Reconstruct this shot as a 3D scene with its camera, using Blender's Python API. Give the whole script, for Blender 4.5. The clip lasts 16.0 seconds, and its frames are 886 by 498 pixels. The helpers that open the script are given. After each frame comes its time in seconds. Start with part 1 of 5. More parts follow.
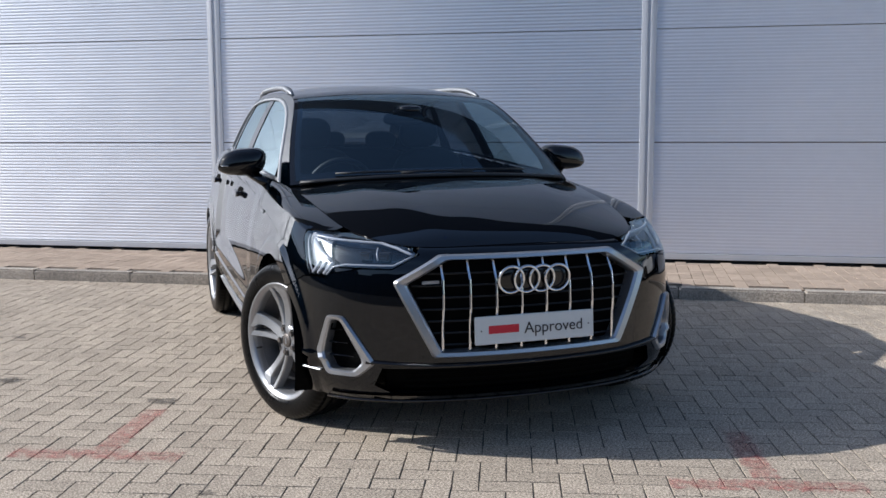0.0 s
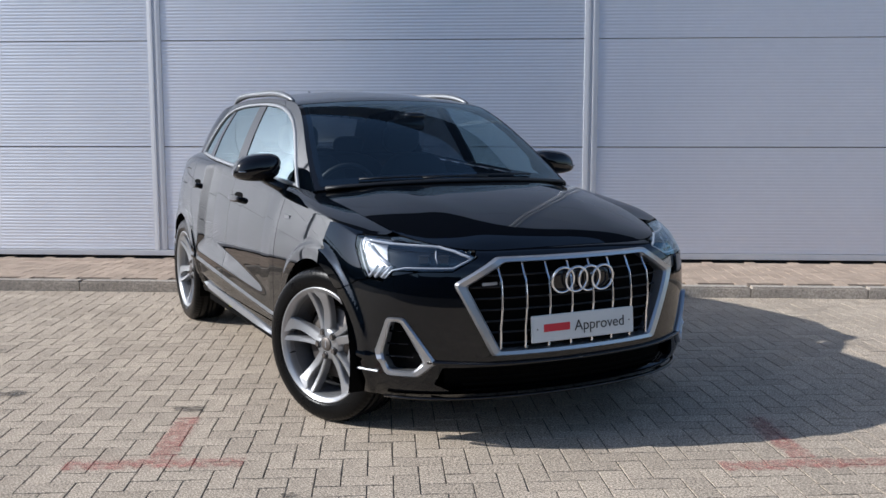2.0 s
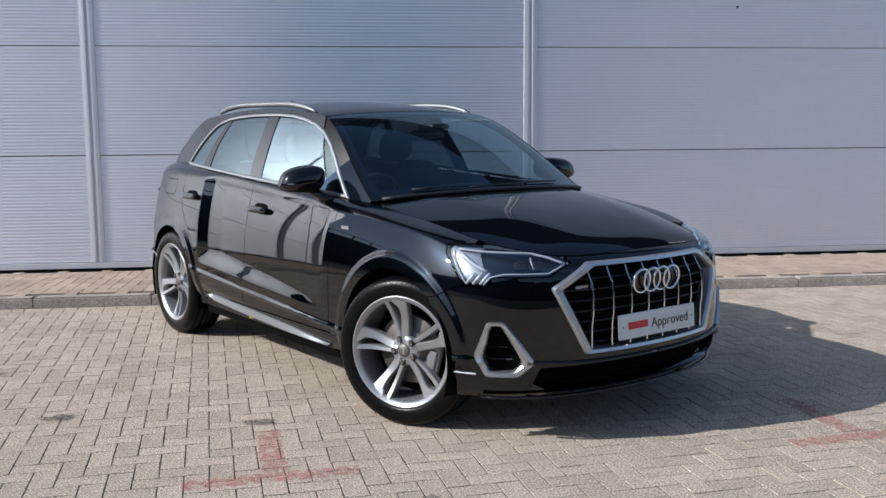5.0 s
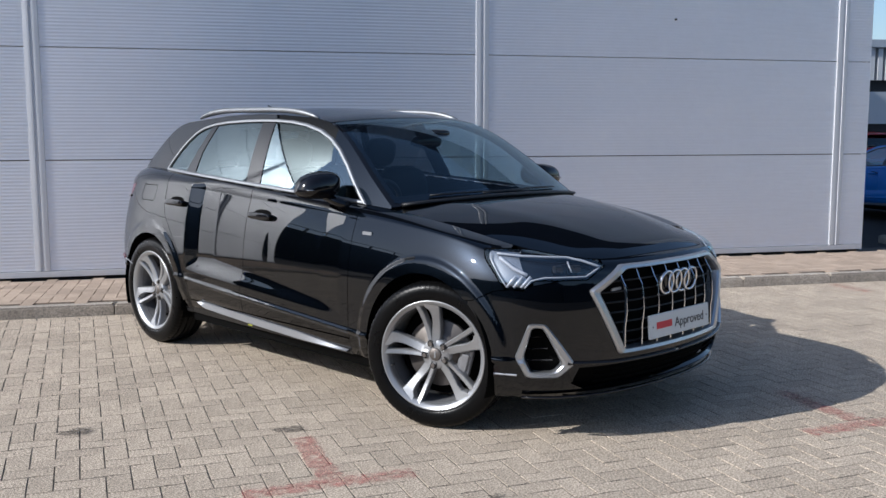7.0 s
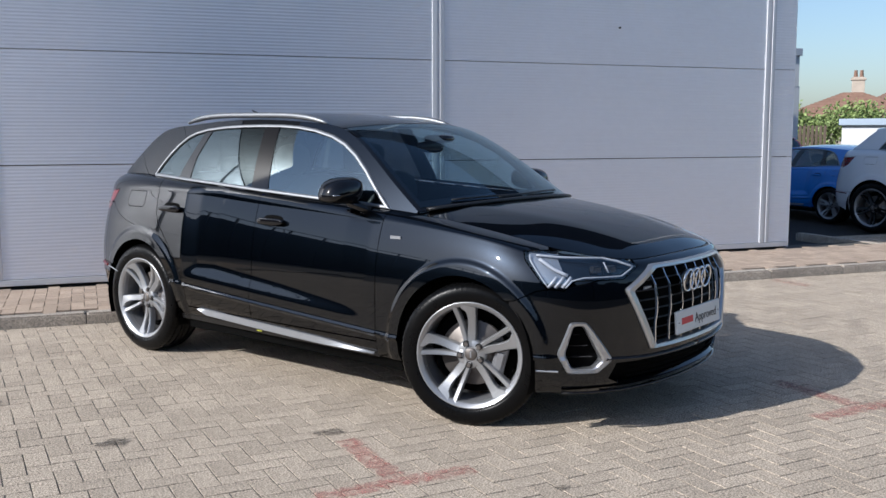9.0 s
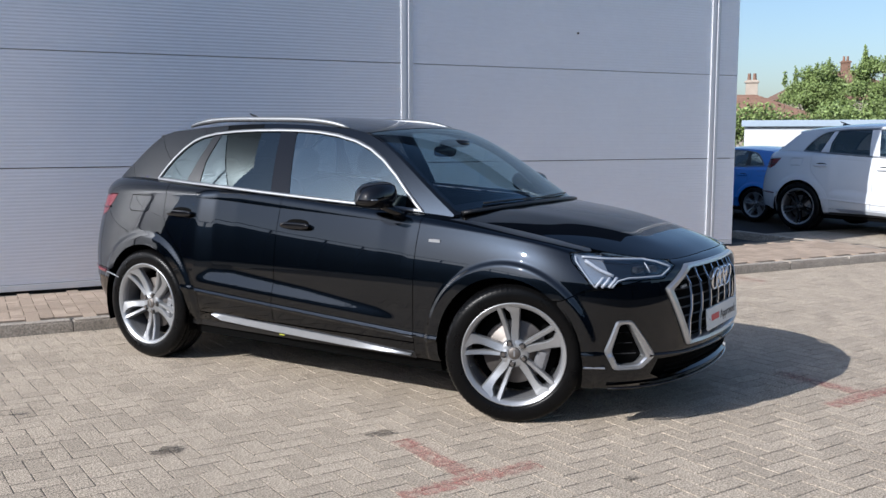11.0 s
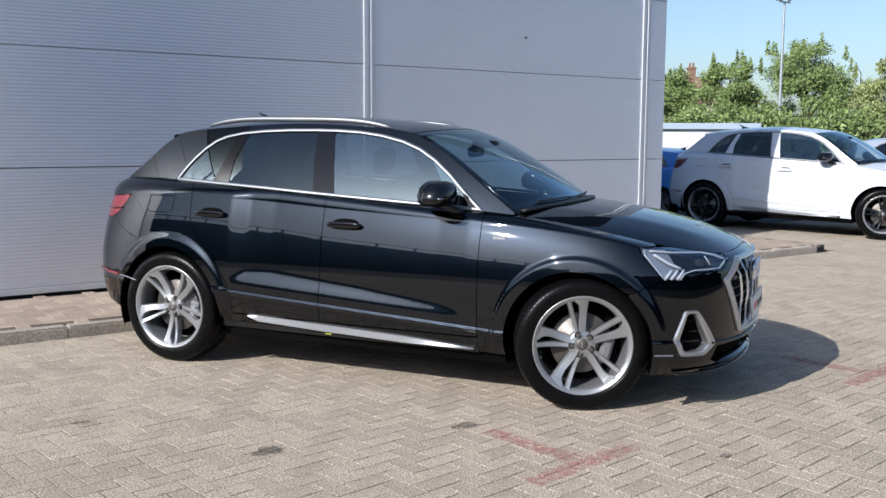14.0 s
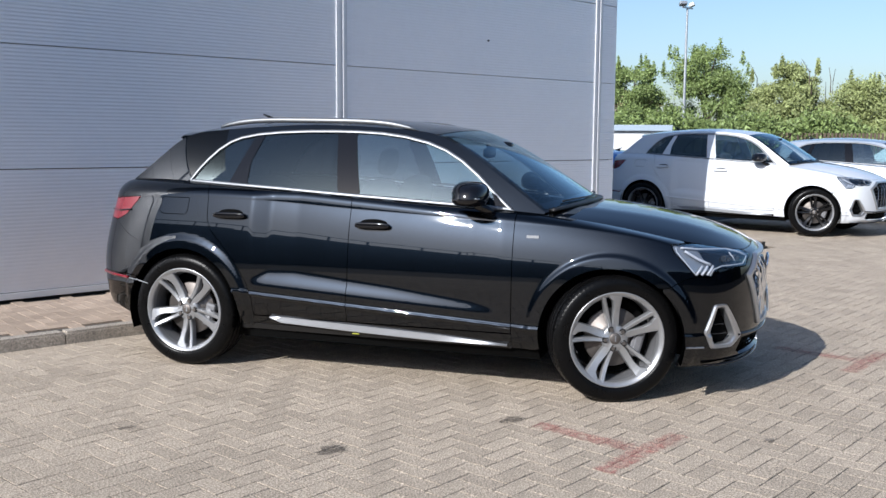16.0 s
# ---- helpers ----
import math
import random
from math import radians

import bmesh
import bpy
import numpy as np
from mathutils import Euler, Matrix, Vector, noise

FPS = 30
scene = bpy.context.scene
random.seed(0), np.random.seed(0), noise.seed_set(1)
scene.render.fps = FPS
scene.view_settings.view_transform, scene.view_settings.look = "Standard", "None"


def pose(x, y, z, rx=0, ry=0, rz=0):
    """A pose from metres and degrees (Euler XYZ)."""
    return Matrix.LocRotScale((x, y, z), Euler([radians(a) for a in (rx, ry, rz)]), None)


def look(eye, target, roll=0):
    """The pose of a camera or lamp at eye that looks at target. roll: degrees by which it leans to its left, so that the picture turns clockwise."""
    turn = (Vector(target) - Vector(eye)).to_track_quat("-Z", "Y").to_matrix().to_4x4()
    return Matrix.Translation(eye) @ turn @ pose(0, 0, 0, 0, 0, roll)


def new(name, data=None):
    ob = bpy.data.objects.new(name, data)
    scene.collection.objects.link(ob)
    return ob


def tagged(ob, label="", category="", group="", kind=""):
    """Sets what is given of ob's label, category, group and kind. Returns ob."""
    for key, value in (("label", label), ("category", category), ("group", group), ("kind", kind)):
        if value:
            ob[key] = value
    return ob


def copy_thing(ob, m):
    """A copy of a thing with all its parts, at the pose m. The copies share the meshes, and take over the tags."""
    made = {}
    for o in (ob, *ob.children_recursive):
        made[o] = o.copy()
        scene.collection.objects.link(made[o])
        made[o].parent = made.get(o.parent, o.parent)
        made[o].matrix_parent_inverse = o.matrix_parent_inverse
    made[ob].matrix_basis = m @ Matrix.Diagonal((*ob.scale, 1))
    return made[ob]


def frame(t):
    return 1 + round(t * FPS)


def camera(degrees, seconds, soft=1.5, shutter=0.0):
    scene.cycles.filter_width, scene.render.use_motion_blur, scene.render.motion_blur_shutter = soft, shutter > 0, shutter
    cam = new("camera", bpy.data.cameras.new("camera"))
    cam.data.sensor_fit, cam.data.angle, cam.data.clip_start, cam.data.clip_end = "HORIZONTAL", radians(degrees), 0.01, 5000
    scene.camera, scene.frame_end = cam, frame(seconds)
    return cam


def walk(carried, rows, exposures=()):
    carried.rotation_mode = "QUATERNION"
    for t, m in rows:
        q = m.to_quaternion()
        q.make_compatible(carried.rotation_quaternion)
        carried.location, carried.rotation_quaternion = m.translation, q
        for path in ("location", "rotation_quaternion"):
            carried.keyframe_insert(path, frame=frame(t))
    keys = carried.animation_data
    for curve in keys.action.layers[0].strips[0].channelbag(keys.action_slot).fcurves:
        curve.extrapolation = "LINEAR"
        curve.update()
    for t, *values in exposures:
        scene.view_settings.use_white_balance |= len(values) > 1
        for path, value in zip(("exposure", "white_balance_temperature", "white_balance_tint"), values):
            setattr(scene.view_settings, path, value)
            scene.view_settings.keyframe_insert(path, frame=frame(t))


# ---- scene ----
cam = camera(49.9, 16.0)
PATH = [
    (0, (0.14, 0.185, 1.305), (-0.245, 2.131, 1.053), -0.2),
    (0.5, (-0.028, 0.116, 1.317), (-0.345, 2.074, 1.063), -0.1),
    (1, (-0.21, 0.052, 1.323), (-0.459, 2.02, 1.069), -0.1),
    (1.5, (-0.39, -0.006, 1.32), (-0.574, 1.97, 1.072), -0.1),
    (2, (-0.59, -0.051, 1.326), (-0.705, 1.93, 1.079), -0.0),
    (2.5, (-0.768, -0.083, 1.338), (-0.825, 1.9, 1.089), -0.1),
    (3, (-0.958, -0.122, 1.35), (-0.955, 1.863, 1.101), -0.2),
    (3.5, (-1.131, -0.165, 1.36), (-1.077, 1.819, 1.112), -0.2),
    (4, (-1.335, -0.19, 1.37), (-1.219, 1.791, 1.122), -0.2),
    (4.5, (-1.523, -0.202, 1.384), (-1.346, 1.774, 1.134), -0.2),
    (4.7, (-1.596, -0.202, 1.387), (-1.396, 1.772, 1.137), -0.3),
    (7, (-2.399, -0.158, 1.405), (-1.925, 1.77, 1.164), -0.1),
    (7.5, (-2.568, -0.134, 1.408), (-2.036, 1.779, 1.17), -0.1),
    (8, (-2.76, -0.126, 1.423), (-2.169, 1.77, 1.183), -0.2),
    (8.5, (-2.932, -0.104, 1.428), (-2.288, 1.774, 1.187), -0.1),
    (9, (-3.115, -0.067, 1.426), (-2.416, 1.791, 1.189), -0.1),
    (11.5, (-4.01, 0.183, 1.462), (-3.067, 1.93, 1.223), 0.1),
    (12, (-4.197, 0.256, 1.461), (-3.204, 1.976, 1.223), 0.2),
    (12.5, (-4.364, 0.329, 1.454), (-3.329, 2.024, 1.217), 0.3),
    (13, (-4.527, 0.406, 1.445), (-3.453, 2.077, 1.211), 0.3),
    (13.5, (-4.692, 0.489, 1.444), (-3.577, 2.133, 1.21), 0.2),
    (14, (-4.869, 0.576, 1.454), (-3.712, 2.19, 1.218), 0.3),
    (14.5, (-5.037, 0.665, 1.454), (-3.839, 2.249, 1.218), 0.4),
    (15, (-5.197, 0.759, 1.448), (-3.959, 2.312, 1.215), 0.4),
    (15.5, (-5.344, 0.85, 1.445), (-4.069, 2.374, 1.213), 0.4),
    (16, (-5.508, 0.955, 1.453), (-4.19, 2.441, 1.22), 0.4),
]
walk(cam, [(t, look(eye, target, roll)) for t, eye, target, roll in PATH], exposures=((0, 0.38, 6050, 10), (9, 0.42, 6050, 10), (16, 0.46, 6050, 10)))

# ---- light ----
SUN = Vector((1.62, 0.29, -1.0)).normalized()  # the way the sunlight travels
sun_data = bpy.data.lights.new("sun", "SUN")
sun_data.energy, sun_data.angle, sun_data.color = 4.6, radians(0.5), (1.0, 0.955, 0.89)
sun_ob = new("sun", sun_data)
sun_ob.matrix_world = look(-30 * SUN, (0, 0, 0))
world = bpy.data.worlds.new("sky")
scene.world = world
world.use_nodes = True
wn = world.node_tree
sky = wn.nodes.new("ShaderNodeTexSky")
sky.sky_type, sky.sun_disc = "NISHITA", False
sky.sun_elevation, sky.sun_rotation = math.asin(-SUN.z), math.atan2(-SUN.x, -SUN.y)
sky.air_density, sky.dust_density, sky.ozone_density = 1.0, 1.4, 3.0
haze = wn.nodes.new("ShaderNodeHueSaturation")  # summer haze pales the blue
haze.inputs["Saturation"].default_value = 0.97
wn.links.new(sky.outputs[0], haze.inputs["Color"])
wn.links.new(haze.outputs[0], wn.nodes["Background"].inputs[0])
wn.nodes["Background"].inputs[1].default_value = 0.108


# ---- materials ----
def material(name, color, rough=0.5, metal=0.0, vary=0.0, scale=8.0, bump=0.0, bump_scale=60.0, coat=0.0, island=0.0, rand=0.0, speck=0.0, rough_vary=0.0):
    """A Principled surface whose colour varies at two scales, with a fine bump."""
    m = bpy.data.materials.new(name)
    m.use_nodes = True
    n, l = m.node_tree.nodes, m.node_tree.links
    b = n["Principled BSDF"]
    b.inputs["Base Color"].default_value = (*color, 1)
    b.inputs["Roughness"].default_value, b.inputs["Metallic"].default_value = rough, metal
    b.inputs["Coat Weight"].default_value, b.inputs["Coat Roughness"].default_value = coat, 0.02
    tc = n.new("ShaderNodeTexCoord")
    if vary or island or rand or speck:
        factor = None

        def mixed(value, amount):
            nonlocal factor
            r = n.new("ShaderNodeMapRange")
            r.inputs["To Min"].default_value, r.inputs["To Max"].default_value = 1 - amount, 1 + amount
            l.new(value, r.inputs["Value"])
            if factor is None:
                factor = r.outputs[0]
            else:
                k = n.new("ShaderNodeMath")
                k.operation = "MULTIPLY"
                l.new(factor, k.inputs[0]), l.new(r.outputs[0], k.inputs[1])
                factor = k.outputs[0]

        if vary:
            for s, a in ((scale, vary), (scale * 7.3, vary * 0.7)):
                t = n.new("ShaderNodeTexNoise")
                t.inputs["Scale"].default_value, t.inputs["Detail"].default_value = s, 6
                l.new(tc.outputs["Object"], t.inputs["Vector"])
                mixed(t.outputs["Fac"], a)
        if speck:
            t = n.new("ShaderNodeTexNoise")
            t.inputs["Scale"].default_value, t.inputs["Detail"].default_value, t.inputs["Roughness"].default_value = 105, 4, 0.85
            l.new(tc.outputs["Object"], t.inputs["Vector"])
            r = n.new("ShaderNodeMapRange")
            r.inputs["From Min"].default_value, r.inputs["From Max"].default_value = 0.40, 0.62
            l.new(t.outputs["Fac"], r.inputs["Value"])
            mixed(r.outputs[0], speck)
        if island:
            g = n.new("ShaderNodeNewGeometry")
            mixed(g.outputs["Random Per Island"], island)
        if rand:
            g = n.new("ShaderNodeObjectInfo")
            mixed(g.outputs["Random"], rand)
        mx = n.new("ShaderNodeMix")
        mx.data_type, mx.blend_type = "RGBA", "MULTIPLY"
        mx.inputs["Factor"].default_value = 1
        mx.inputs["A"].default_value = (*color, 1)
        l.new(factor, mx.inputs["B"])
        l.new(mx.outputs["Result"], b.inputs["Base Color"])
    if rough_vary:
        t = n.new("ShaderNodeTexNoise")
        t.inputs["Scale"].default_value, t.inputs["Detail"].default_value = scale * 2, 5
        l.new(tc.outputs["Object"], t.inputs["Vector"])
        r = n.new("ShaderNodeMapRange")
        r.inputs["To Min"].default_value, r.inputs["To Max"].default_value = max(0, rough - rough_vary), rough + rough_vary
        l.new(t.outputs["Fac"], r.inputs["Value"])
        l.new(r.outputs[0], b.inputs["Roughness"])
    if bump:
        t = n.new("ShaderNodeTexNoise")
        t.inputs["Scale"].default_value, t.inputs["Detail"].default_value = bump_scale, 6
        l.new(tc.outputs["Object"], t.inputs["Vector"])
        k = n.new("ShaderNodeBump")
        k.inputs["Strength"].default_value, k.inputs["Distance"].default_value = bump, 0.004
        l.new(t.outputs["Fac"], k.inputs["Height"])
        l.new(k.outputs[0], b.inputs["Normal"])
    return m


def glass(name, tint, gloss=1.0, least=0.06):
    """A thin pane: tinted see-through, with a mirror reflection that grows at a slant."""
    m = bpy.data.materials.new(name)
    m.use_nodes = True
    n, l = m.node_tree.nodes, m.node_tree.links
    n.clear()
    out, mix = n.new("ShaderNodeOutputMaterial"), n.new("ShaderNodeMixShader")
    a, b, f = n.new("ShaderNodeBsdfTransparent"), n.new("ShaderNodeBsdfGlossy"), n.new("ShaderNodeLayerWeight")
    p, r = n.new("ShaderNodeMath"), n.new("ShaderNodeMapRange")
    p.operation, p.inputs[1].default_value = "POWER", 4.0
    r.inputs["To Min"].default_value, r.inputs["To Max"].default_value = least, 1.0
    l.new(f.outputs["Facing"], p.inputs[0]), l.new(p.outputs[0], r.inputs["Value"])
    a.inputs[0].default_value = (*tint, 1)
    b.inputs[0].default_value = (0.77 * gloss, 0.94 * gloss, gloss, 1)
    b.inputs["Roughness"].default_value = 0.005
    f.inputs["Blend"].default_value = 0.5
    l.new(r.outputs[0], mix.inputs[0]), l.new(a.outputs[0], mix.inputs[1]), l.new(b.outputs[0], mix.inputs[2])
    l.new(mix.outputs[0], out.inputs[0])
    return m


PAVER = material("paver", (0.405, 0.340, 0.268), 0.9, vary=0.17, scale=2.0, bump=0.8, bump_scale=140, rand=0.10, speck=0.66)
PAVER_JOINED = material("paver_joined", (0.405, 0.340, 0.268), 0.9, vary=0.17, scale=2.0, bump=0.8, bump_scale=140, island=0.10, speck=0.66)
PAVER_RED = material("paver_red", (0.365, 0.285, 0.22), 0.9, vary=0.15, scale=2.0, bump=0.6, bump_scale=140, island=0.14, speck=0.25)
ASPHALT = material("asphalt", (0.042, 0.041, 0.041), 0.9, vary=0.2, scale=1.5, bump=0.6, bump_scale=150, speck=0.3)
for m in (PAVER, PAVER_JOINED, PAVER_RED, ASPHALT):
    m.node_tree.nodes["Principled BSDF"].inputs["Specular IOR Level"].default_value = 0.15
SAND = material("joint_sand", (0.075, 0.068, 0.058), 0.95, vary=0.3, scale=6, bump=0.5, bump_scale=200)
KERB = material("kerb_concrete", (0.35, 0.305, 0.255), 0.9, vary=0.3, scale=5, bump=0.7, bump_scale=120, rand=0.12, speck=0.5)
MARK = material("red_marking", (0.45, 0.10, 0.09), 0.85, vary=0.25, scale=14, bump=0.4, bump_scale=140, speck=0.3)
CLAD = material("cladding", (0.85, 0.865, 0.905), 0.52, metal=0.92, vary=0.035, scale=1.3, rand=0.02, rough_vary=0.06)
grain = CLAD.node_tree.nodes.new("ShaderNodeTangent")  # rolled sheet: its sheen spreads upright
grain.direction_type, grain.axis = "RADIAL", "Z"
CLAD.node_tree.links.new(grain.outputs[0], CLAD.node_tree.nodes["Principled BSDF"].inputs["Tangent"])
CLAD.node_tree.nodes["Principled BSDF"].inputs["Anisotropic"].default_value = 0.60
CLAD.node_tree.nodes["Principled BSDF"].inputs["Anisotropic Rotation"].default_value = 0.25
CLAD_TRIM = material("cladding_trim", (0.62, 0.63, 0.66), 0.62, metal=0.8, vary=0.04, scale=3)
FASCIA = material("fascia_sheet", (0.020, 0.026, 0.045), 0.4, vary=0.1, scale=1.5)
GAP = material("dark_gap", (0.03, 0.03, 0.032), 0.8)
PAINT = material("black_paint", (0.0034, 0.0054, 0.0088), 0.34, metal=1.0, coat=1.0, vary=0.1, scale=30)
PAINT.node_tree.nodes["Principled BSDF"].inputs["Specular IOR Level"].default_value = 0.0
PAINT.node_tree.nodes["Principled BSDF"].inputs["Coat IOR"].default_value = 1.52
PAINT.node_tree.nodes["Principled BSDF"].inputs["Specular Tint"].default_value = (0.05, 0.07, 0.10, 1)
PIANO = material("gloss_black", (0.004, 0.004, 0.005), 0.06, coat=0.0)
PLASTIC = material("black_plastic", (0.006, 0.006, 0.0065), 0.45, vary=0.15, scale=20, bump=0.25, bump_scale=600)
CORE = material("inner_black", (0.002, 0.002, 0.002), 0.8)
CORE.node_tree.nodes["Principled BSDF"].inputs["Specular IOR Level"].default_value = 0.05
ALU = material("satin_aluminium", (0.34, 0.35, 0.37), 0.50, metal=0.9, vary=0.04, scale=20)
TRIM = material("window_trim_aluminium", (0.25, 0.26, 0.275), 0.5, metal=0.9, vary=0.04, scale=20)
BRUSHED = material("bright_aluminium", (0.43, 0.44, 0.46), 0.30, metal=0.85, vary=0.05, scale=20)
CHROME = material("chrome", (0.78, 0.79, 0.81), 0.12, metal=1.0, vary=0.02, scale=30)
ALLOY = material("alloy_silver", (0.33, 0.335, 0.345), 0.34, metal=0.65, vary=0.05, scale=12)
BARREL = material("wheel_barrel", (0.22, 0.22, 0.23), 0.45, metal=0.6, vary=0.2, scale=10)
ALLOY_BLACK = material("alloy_black", (0.012, 0.012, 0.013), 0.25, metal=0.4)
RUBBER = material("rubber", (0.0032, 0.0032, 0.0034), 0.30, vary=0.25, scale=10, bump=0.15, bump_scale=200, rough_vary=0.10)
RUBBER.node_tree.nodes["Principled BSDF"].inputs["Specular IOR Level"].default_value = 0.12
STEEL = material("brake_steel", (0.15, 0.135, 0.125), 0.5, metal=0.8, vary=0.15, scale=25)
GLASS = glass("clear_glass", (0.66, 0.82, 0.84), least=0.24)
SCREEN = glass("windscreen_glass", (0.50, 0.60, 0.66), least=0.065)
PRIVACY = glass("tinted_glass", (0.13, 0.14, 0.15), least=0.095)
LENS = glass("lamp_lens", (0.93, 0.94, 0.95), least=0.09)
SILVER_IN = material("lamp_reflector", (0.31, 0.33, 0.36), 0.22, metal=0.7, vary=0.12, scale=25, coat=0.6)
DRL = material("lamp_light_guide", (0.36, 0.38, 0.43), 0.25, coat=0.5)
RED_LENS = material("red_lens", (0.17, 0.004, 0.008), 0.12, coat=0.5)
WHITE = material("white_plate", (0.62, 0.64, 0.63), 0.35, vary=0.02, scale=9)
RED_INK = material("red_ink", (0.55, 0.012, 0.03), 0.4)
DARK_INK = material("dark_ink", (0.02, 0.02, 0.022), 0.4)
HEADLINER = material("headliner_cloth", (0.42, 0.42, 0.40), 0.9, vary=0.06, scale=30)
CLOTH = material("seat_cloth", (0.012, 0.012, 0.014), 0.8, vary=0.2, scale=12, bump=0.3, bump_scale=300)
YELLOW = material("yellow_tag", (0.26, 0.27, 0.02), 0.5)
DASH = material("dashboard_plastic", (0.012, 0.012, 0.013), 0.55, bump=0.2, bump_scale=500)


# ---- mesh helpers ----
def mesh_of(name, verts, faces, mat, smooth=False):
    me = bpy.data.meshes.new(name)
    me.from_pydata([tuple(map(float, v)) for v in verts], [], [tuple(map(int, f)) for f in faces])
    me.materials.append(mat)
    if smooth:
        me.shade_smooth()
    me.update()
    return me


def part(name, bm, mat, parent=None, label="", smooth=False):
    """Link a bmesh, a mesh or a (verts, faces) pair as one mesh object under a thing or a part."""
    if isinstance(bm, tuple):
        me = mesh_of(name, bm[0], bm[1], mat, smooth)
    elif isinstance(bm, bpy.types.Mesh):
        me = bm
    else:
        me = bpy.data.meshes.new(name)
        bm.to_mesh(me)
        bm.free()
        me.materials.append(mat)
        if smooth:
            me.shade_smooth()
    ob = new(name, me)
    if parent is not None:
        ob.parent = parent
    return tagged(ob, label)


def thing(name, m, label, category, group="", kind=""):
    e = new(name)
    e.empty_display_size = 0.1
    e.matrix_basis = m
    return tagged(e, label, category, group, kind)


def box(x0, x1, y0, y1, z0, z1, bevel=0.0, segments=2):
    bm = bmesh.new()
    bmesh.ops.create_cube(bm, size=1)
    for v in bm.verts:
        v.co = Vector(((x0 + x1) / 2 + v.co.x * (x1 - x0), (y0 + y1) / 2 + v.co.y * (y1 - y0), (z0 + z1) / 2 + v.co.z * (z1 - z0)))
    if bevel:
        bmesh.ops.bevel(bm, geom=bm.edges[:], offset=bevel, segments=segments, affect="EDGES", profile=0.6)
    return bm


def moved(bm, m):
    bmesh.ops.transform(bm, matrix=m, verts=bm.verts)
    return bm


def joined(*bms):
    out = bmesh.new()
    for b in bms:
        me = bpy.data.meshes.new("tmp")
        b.to_mesh(me)
        out.from_mesh(me)
        b.free()
        bpy.data.meshes.remove(me)
    return out


def cylinder(r0, r1, h, n=24, caps=True):
    bm = bmesh.new()
    bmesh.ops.create_cone(bm, cap_ends=caps, segments=n, radius1=r0, radius2=r1, depth=h)
    return bm


def lathe(profile, n=64, closed=False):
    """Turn (radius, height) pairs round the z axis."""
    a = np.arange(n) * 2 * np.pi / n
    verts = [(r * math.cos(t), r * math.sin(t), h) for t in a for r, h in profile]
    k = len(profile)
    faces = [(i * k + j, i * k + (j + 1) % k, (i + 1) % n * k + (j + 1) % k, (i + 1) % n * k + j) for i in range(n) for j in range(k if closed else k - 1)]
    return verts, faces


def tube(points, r, n=10, flat=1.0):
    """A round bar along points; flat squeezes it upright."""
    pts = [Vector(p) for p in points]
    verts, faces = [], []
    for i, p in enumerate(pts):
        d = (pts[min(i + 1, len(pts) - 1)] - pts[max(i - 1, 0)]).normalized()
        side = d.cross(Vector((0, 0, 1)))
        side = side.normalized() if side.length > 1e-3 else Vector((1, 0, 0))
        up = side.cross(d)
        rr = r[i] if hasattr(r, "__len__") else r
        for j in range(n):
            a = 2 * math.pi * j / n
            verts.append(p + side * rr * math.cos(a) + up * rr * flat * math.sin(a))
    for i in range(len(pts) - 1):
        for j in range(n):
            faces.append((i * n + j, i * n + (j + 1) % n, (i + 1) * n + (j + 1) % n, (i + 1) * n + j))
    faces += [tuple(range(n - 1, -1, -1)), tuple(range((len(pts) - 1) * n, len(pts) * n))]
    return verts, faces


def worn(m, cover, scale):
    """Let the paint show only in patches, as worn away."""
    n, l = m.node_tree.nodes, m.node_tree.links
    t, r, tc = n.new("ShaderNodeTexNoise"), n.new("ShaderNodeMapRange"), n.new("ShaderNodeTexCoord")
    t.inputs["Scale"].default_value, t.inputs["Detail"].default_value = scale, 8
    r.inputs["From Min"].default_value, r.inputs["From Max"].default_value = 0.30, 0.75
    r.inputs["To Min"].default_value, r.inputs["To Max"].default_value = max(0, cover - 0.35), min(1, cover + 0.35)
    l.new(tc.outputs["Object"], t.inputs["Vector"]), l.new(t.outputs["Fac"], r.inputs["Value"])
    l.new(r.outputs[0], n["Principled BSDF"].inputs["Alpha"])


worn(MARK, 0.20, 25)

# ---- the setting: ground, paving, kerb, clad wall ----
WALL_Y, CORNER_X, KERB_Y, STEP, WEST_X = 9.055, 4.71, 7.58, 0.085, -9.6
g = 450.0
ground = part("ground", ([(-g, -g, -0.02), (g, -g, -0.02), (g, g, -0.02), (-g, g, -0.02)], [(0, 1, 2, 3)]), ASPHALT)
tagged(ground, "dark grey worn asphalt yard reaching into the distance", "ground", kind="structure")
pavement = part("pavement", box(-16, 6.35, KERB_Y + 0.12, WALL_Y + 0.3, -0.02, STEP - 0.012), SAND)
tagged(pavement, "raised walkway of reddish block paving along the wall", "pavement", kind="structure")


def bricks(x0, x1, y0, y1, turn, cell=0.1, keep=lambda x, y: True):
    """Places of herringbone blocks: centre x, y, and whether they lie across."""
    c, s = math.cos(turn), math.sin(turn)
    out = []
    reach = int(max(abs(v) for v in (x0, x1, y0, y1)) * 1.5 / cell)
    for i in range(-reach, reach):
        for j in range(-reach, reach):
            k = (i - j) % 4
            if k == 0:
                a, b, across = (i + 1.44) * cell, (j - 0.71) * cell, True
            elif k == 3:
                a, b, across = (i + 0.94) * cell, (j - 0.21) * cell, False
            else:
                continue
            x, y = a * c - b * s, a * s + b * c
            if x0 < x < x1 and y0 < y < y1 and keep(x, y):
                out.append((x, y, across))
    return out


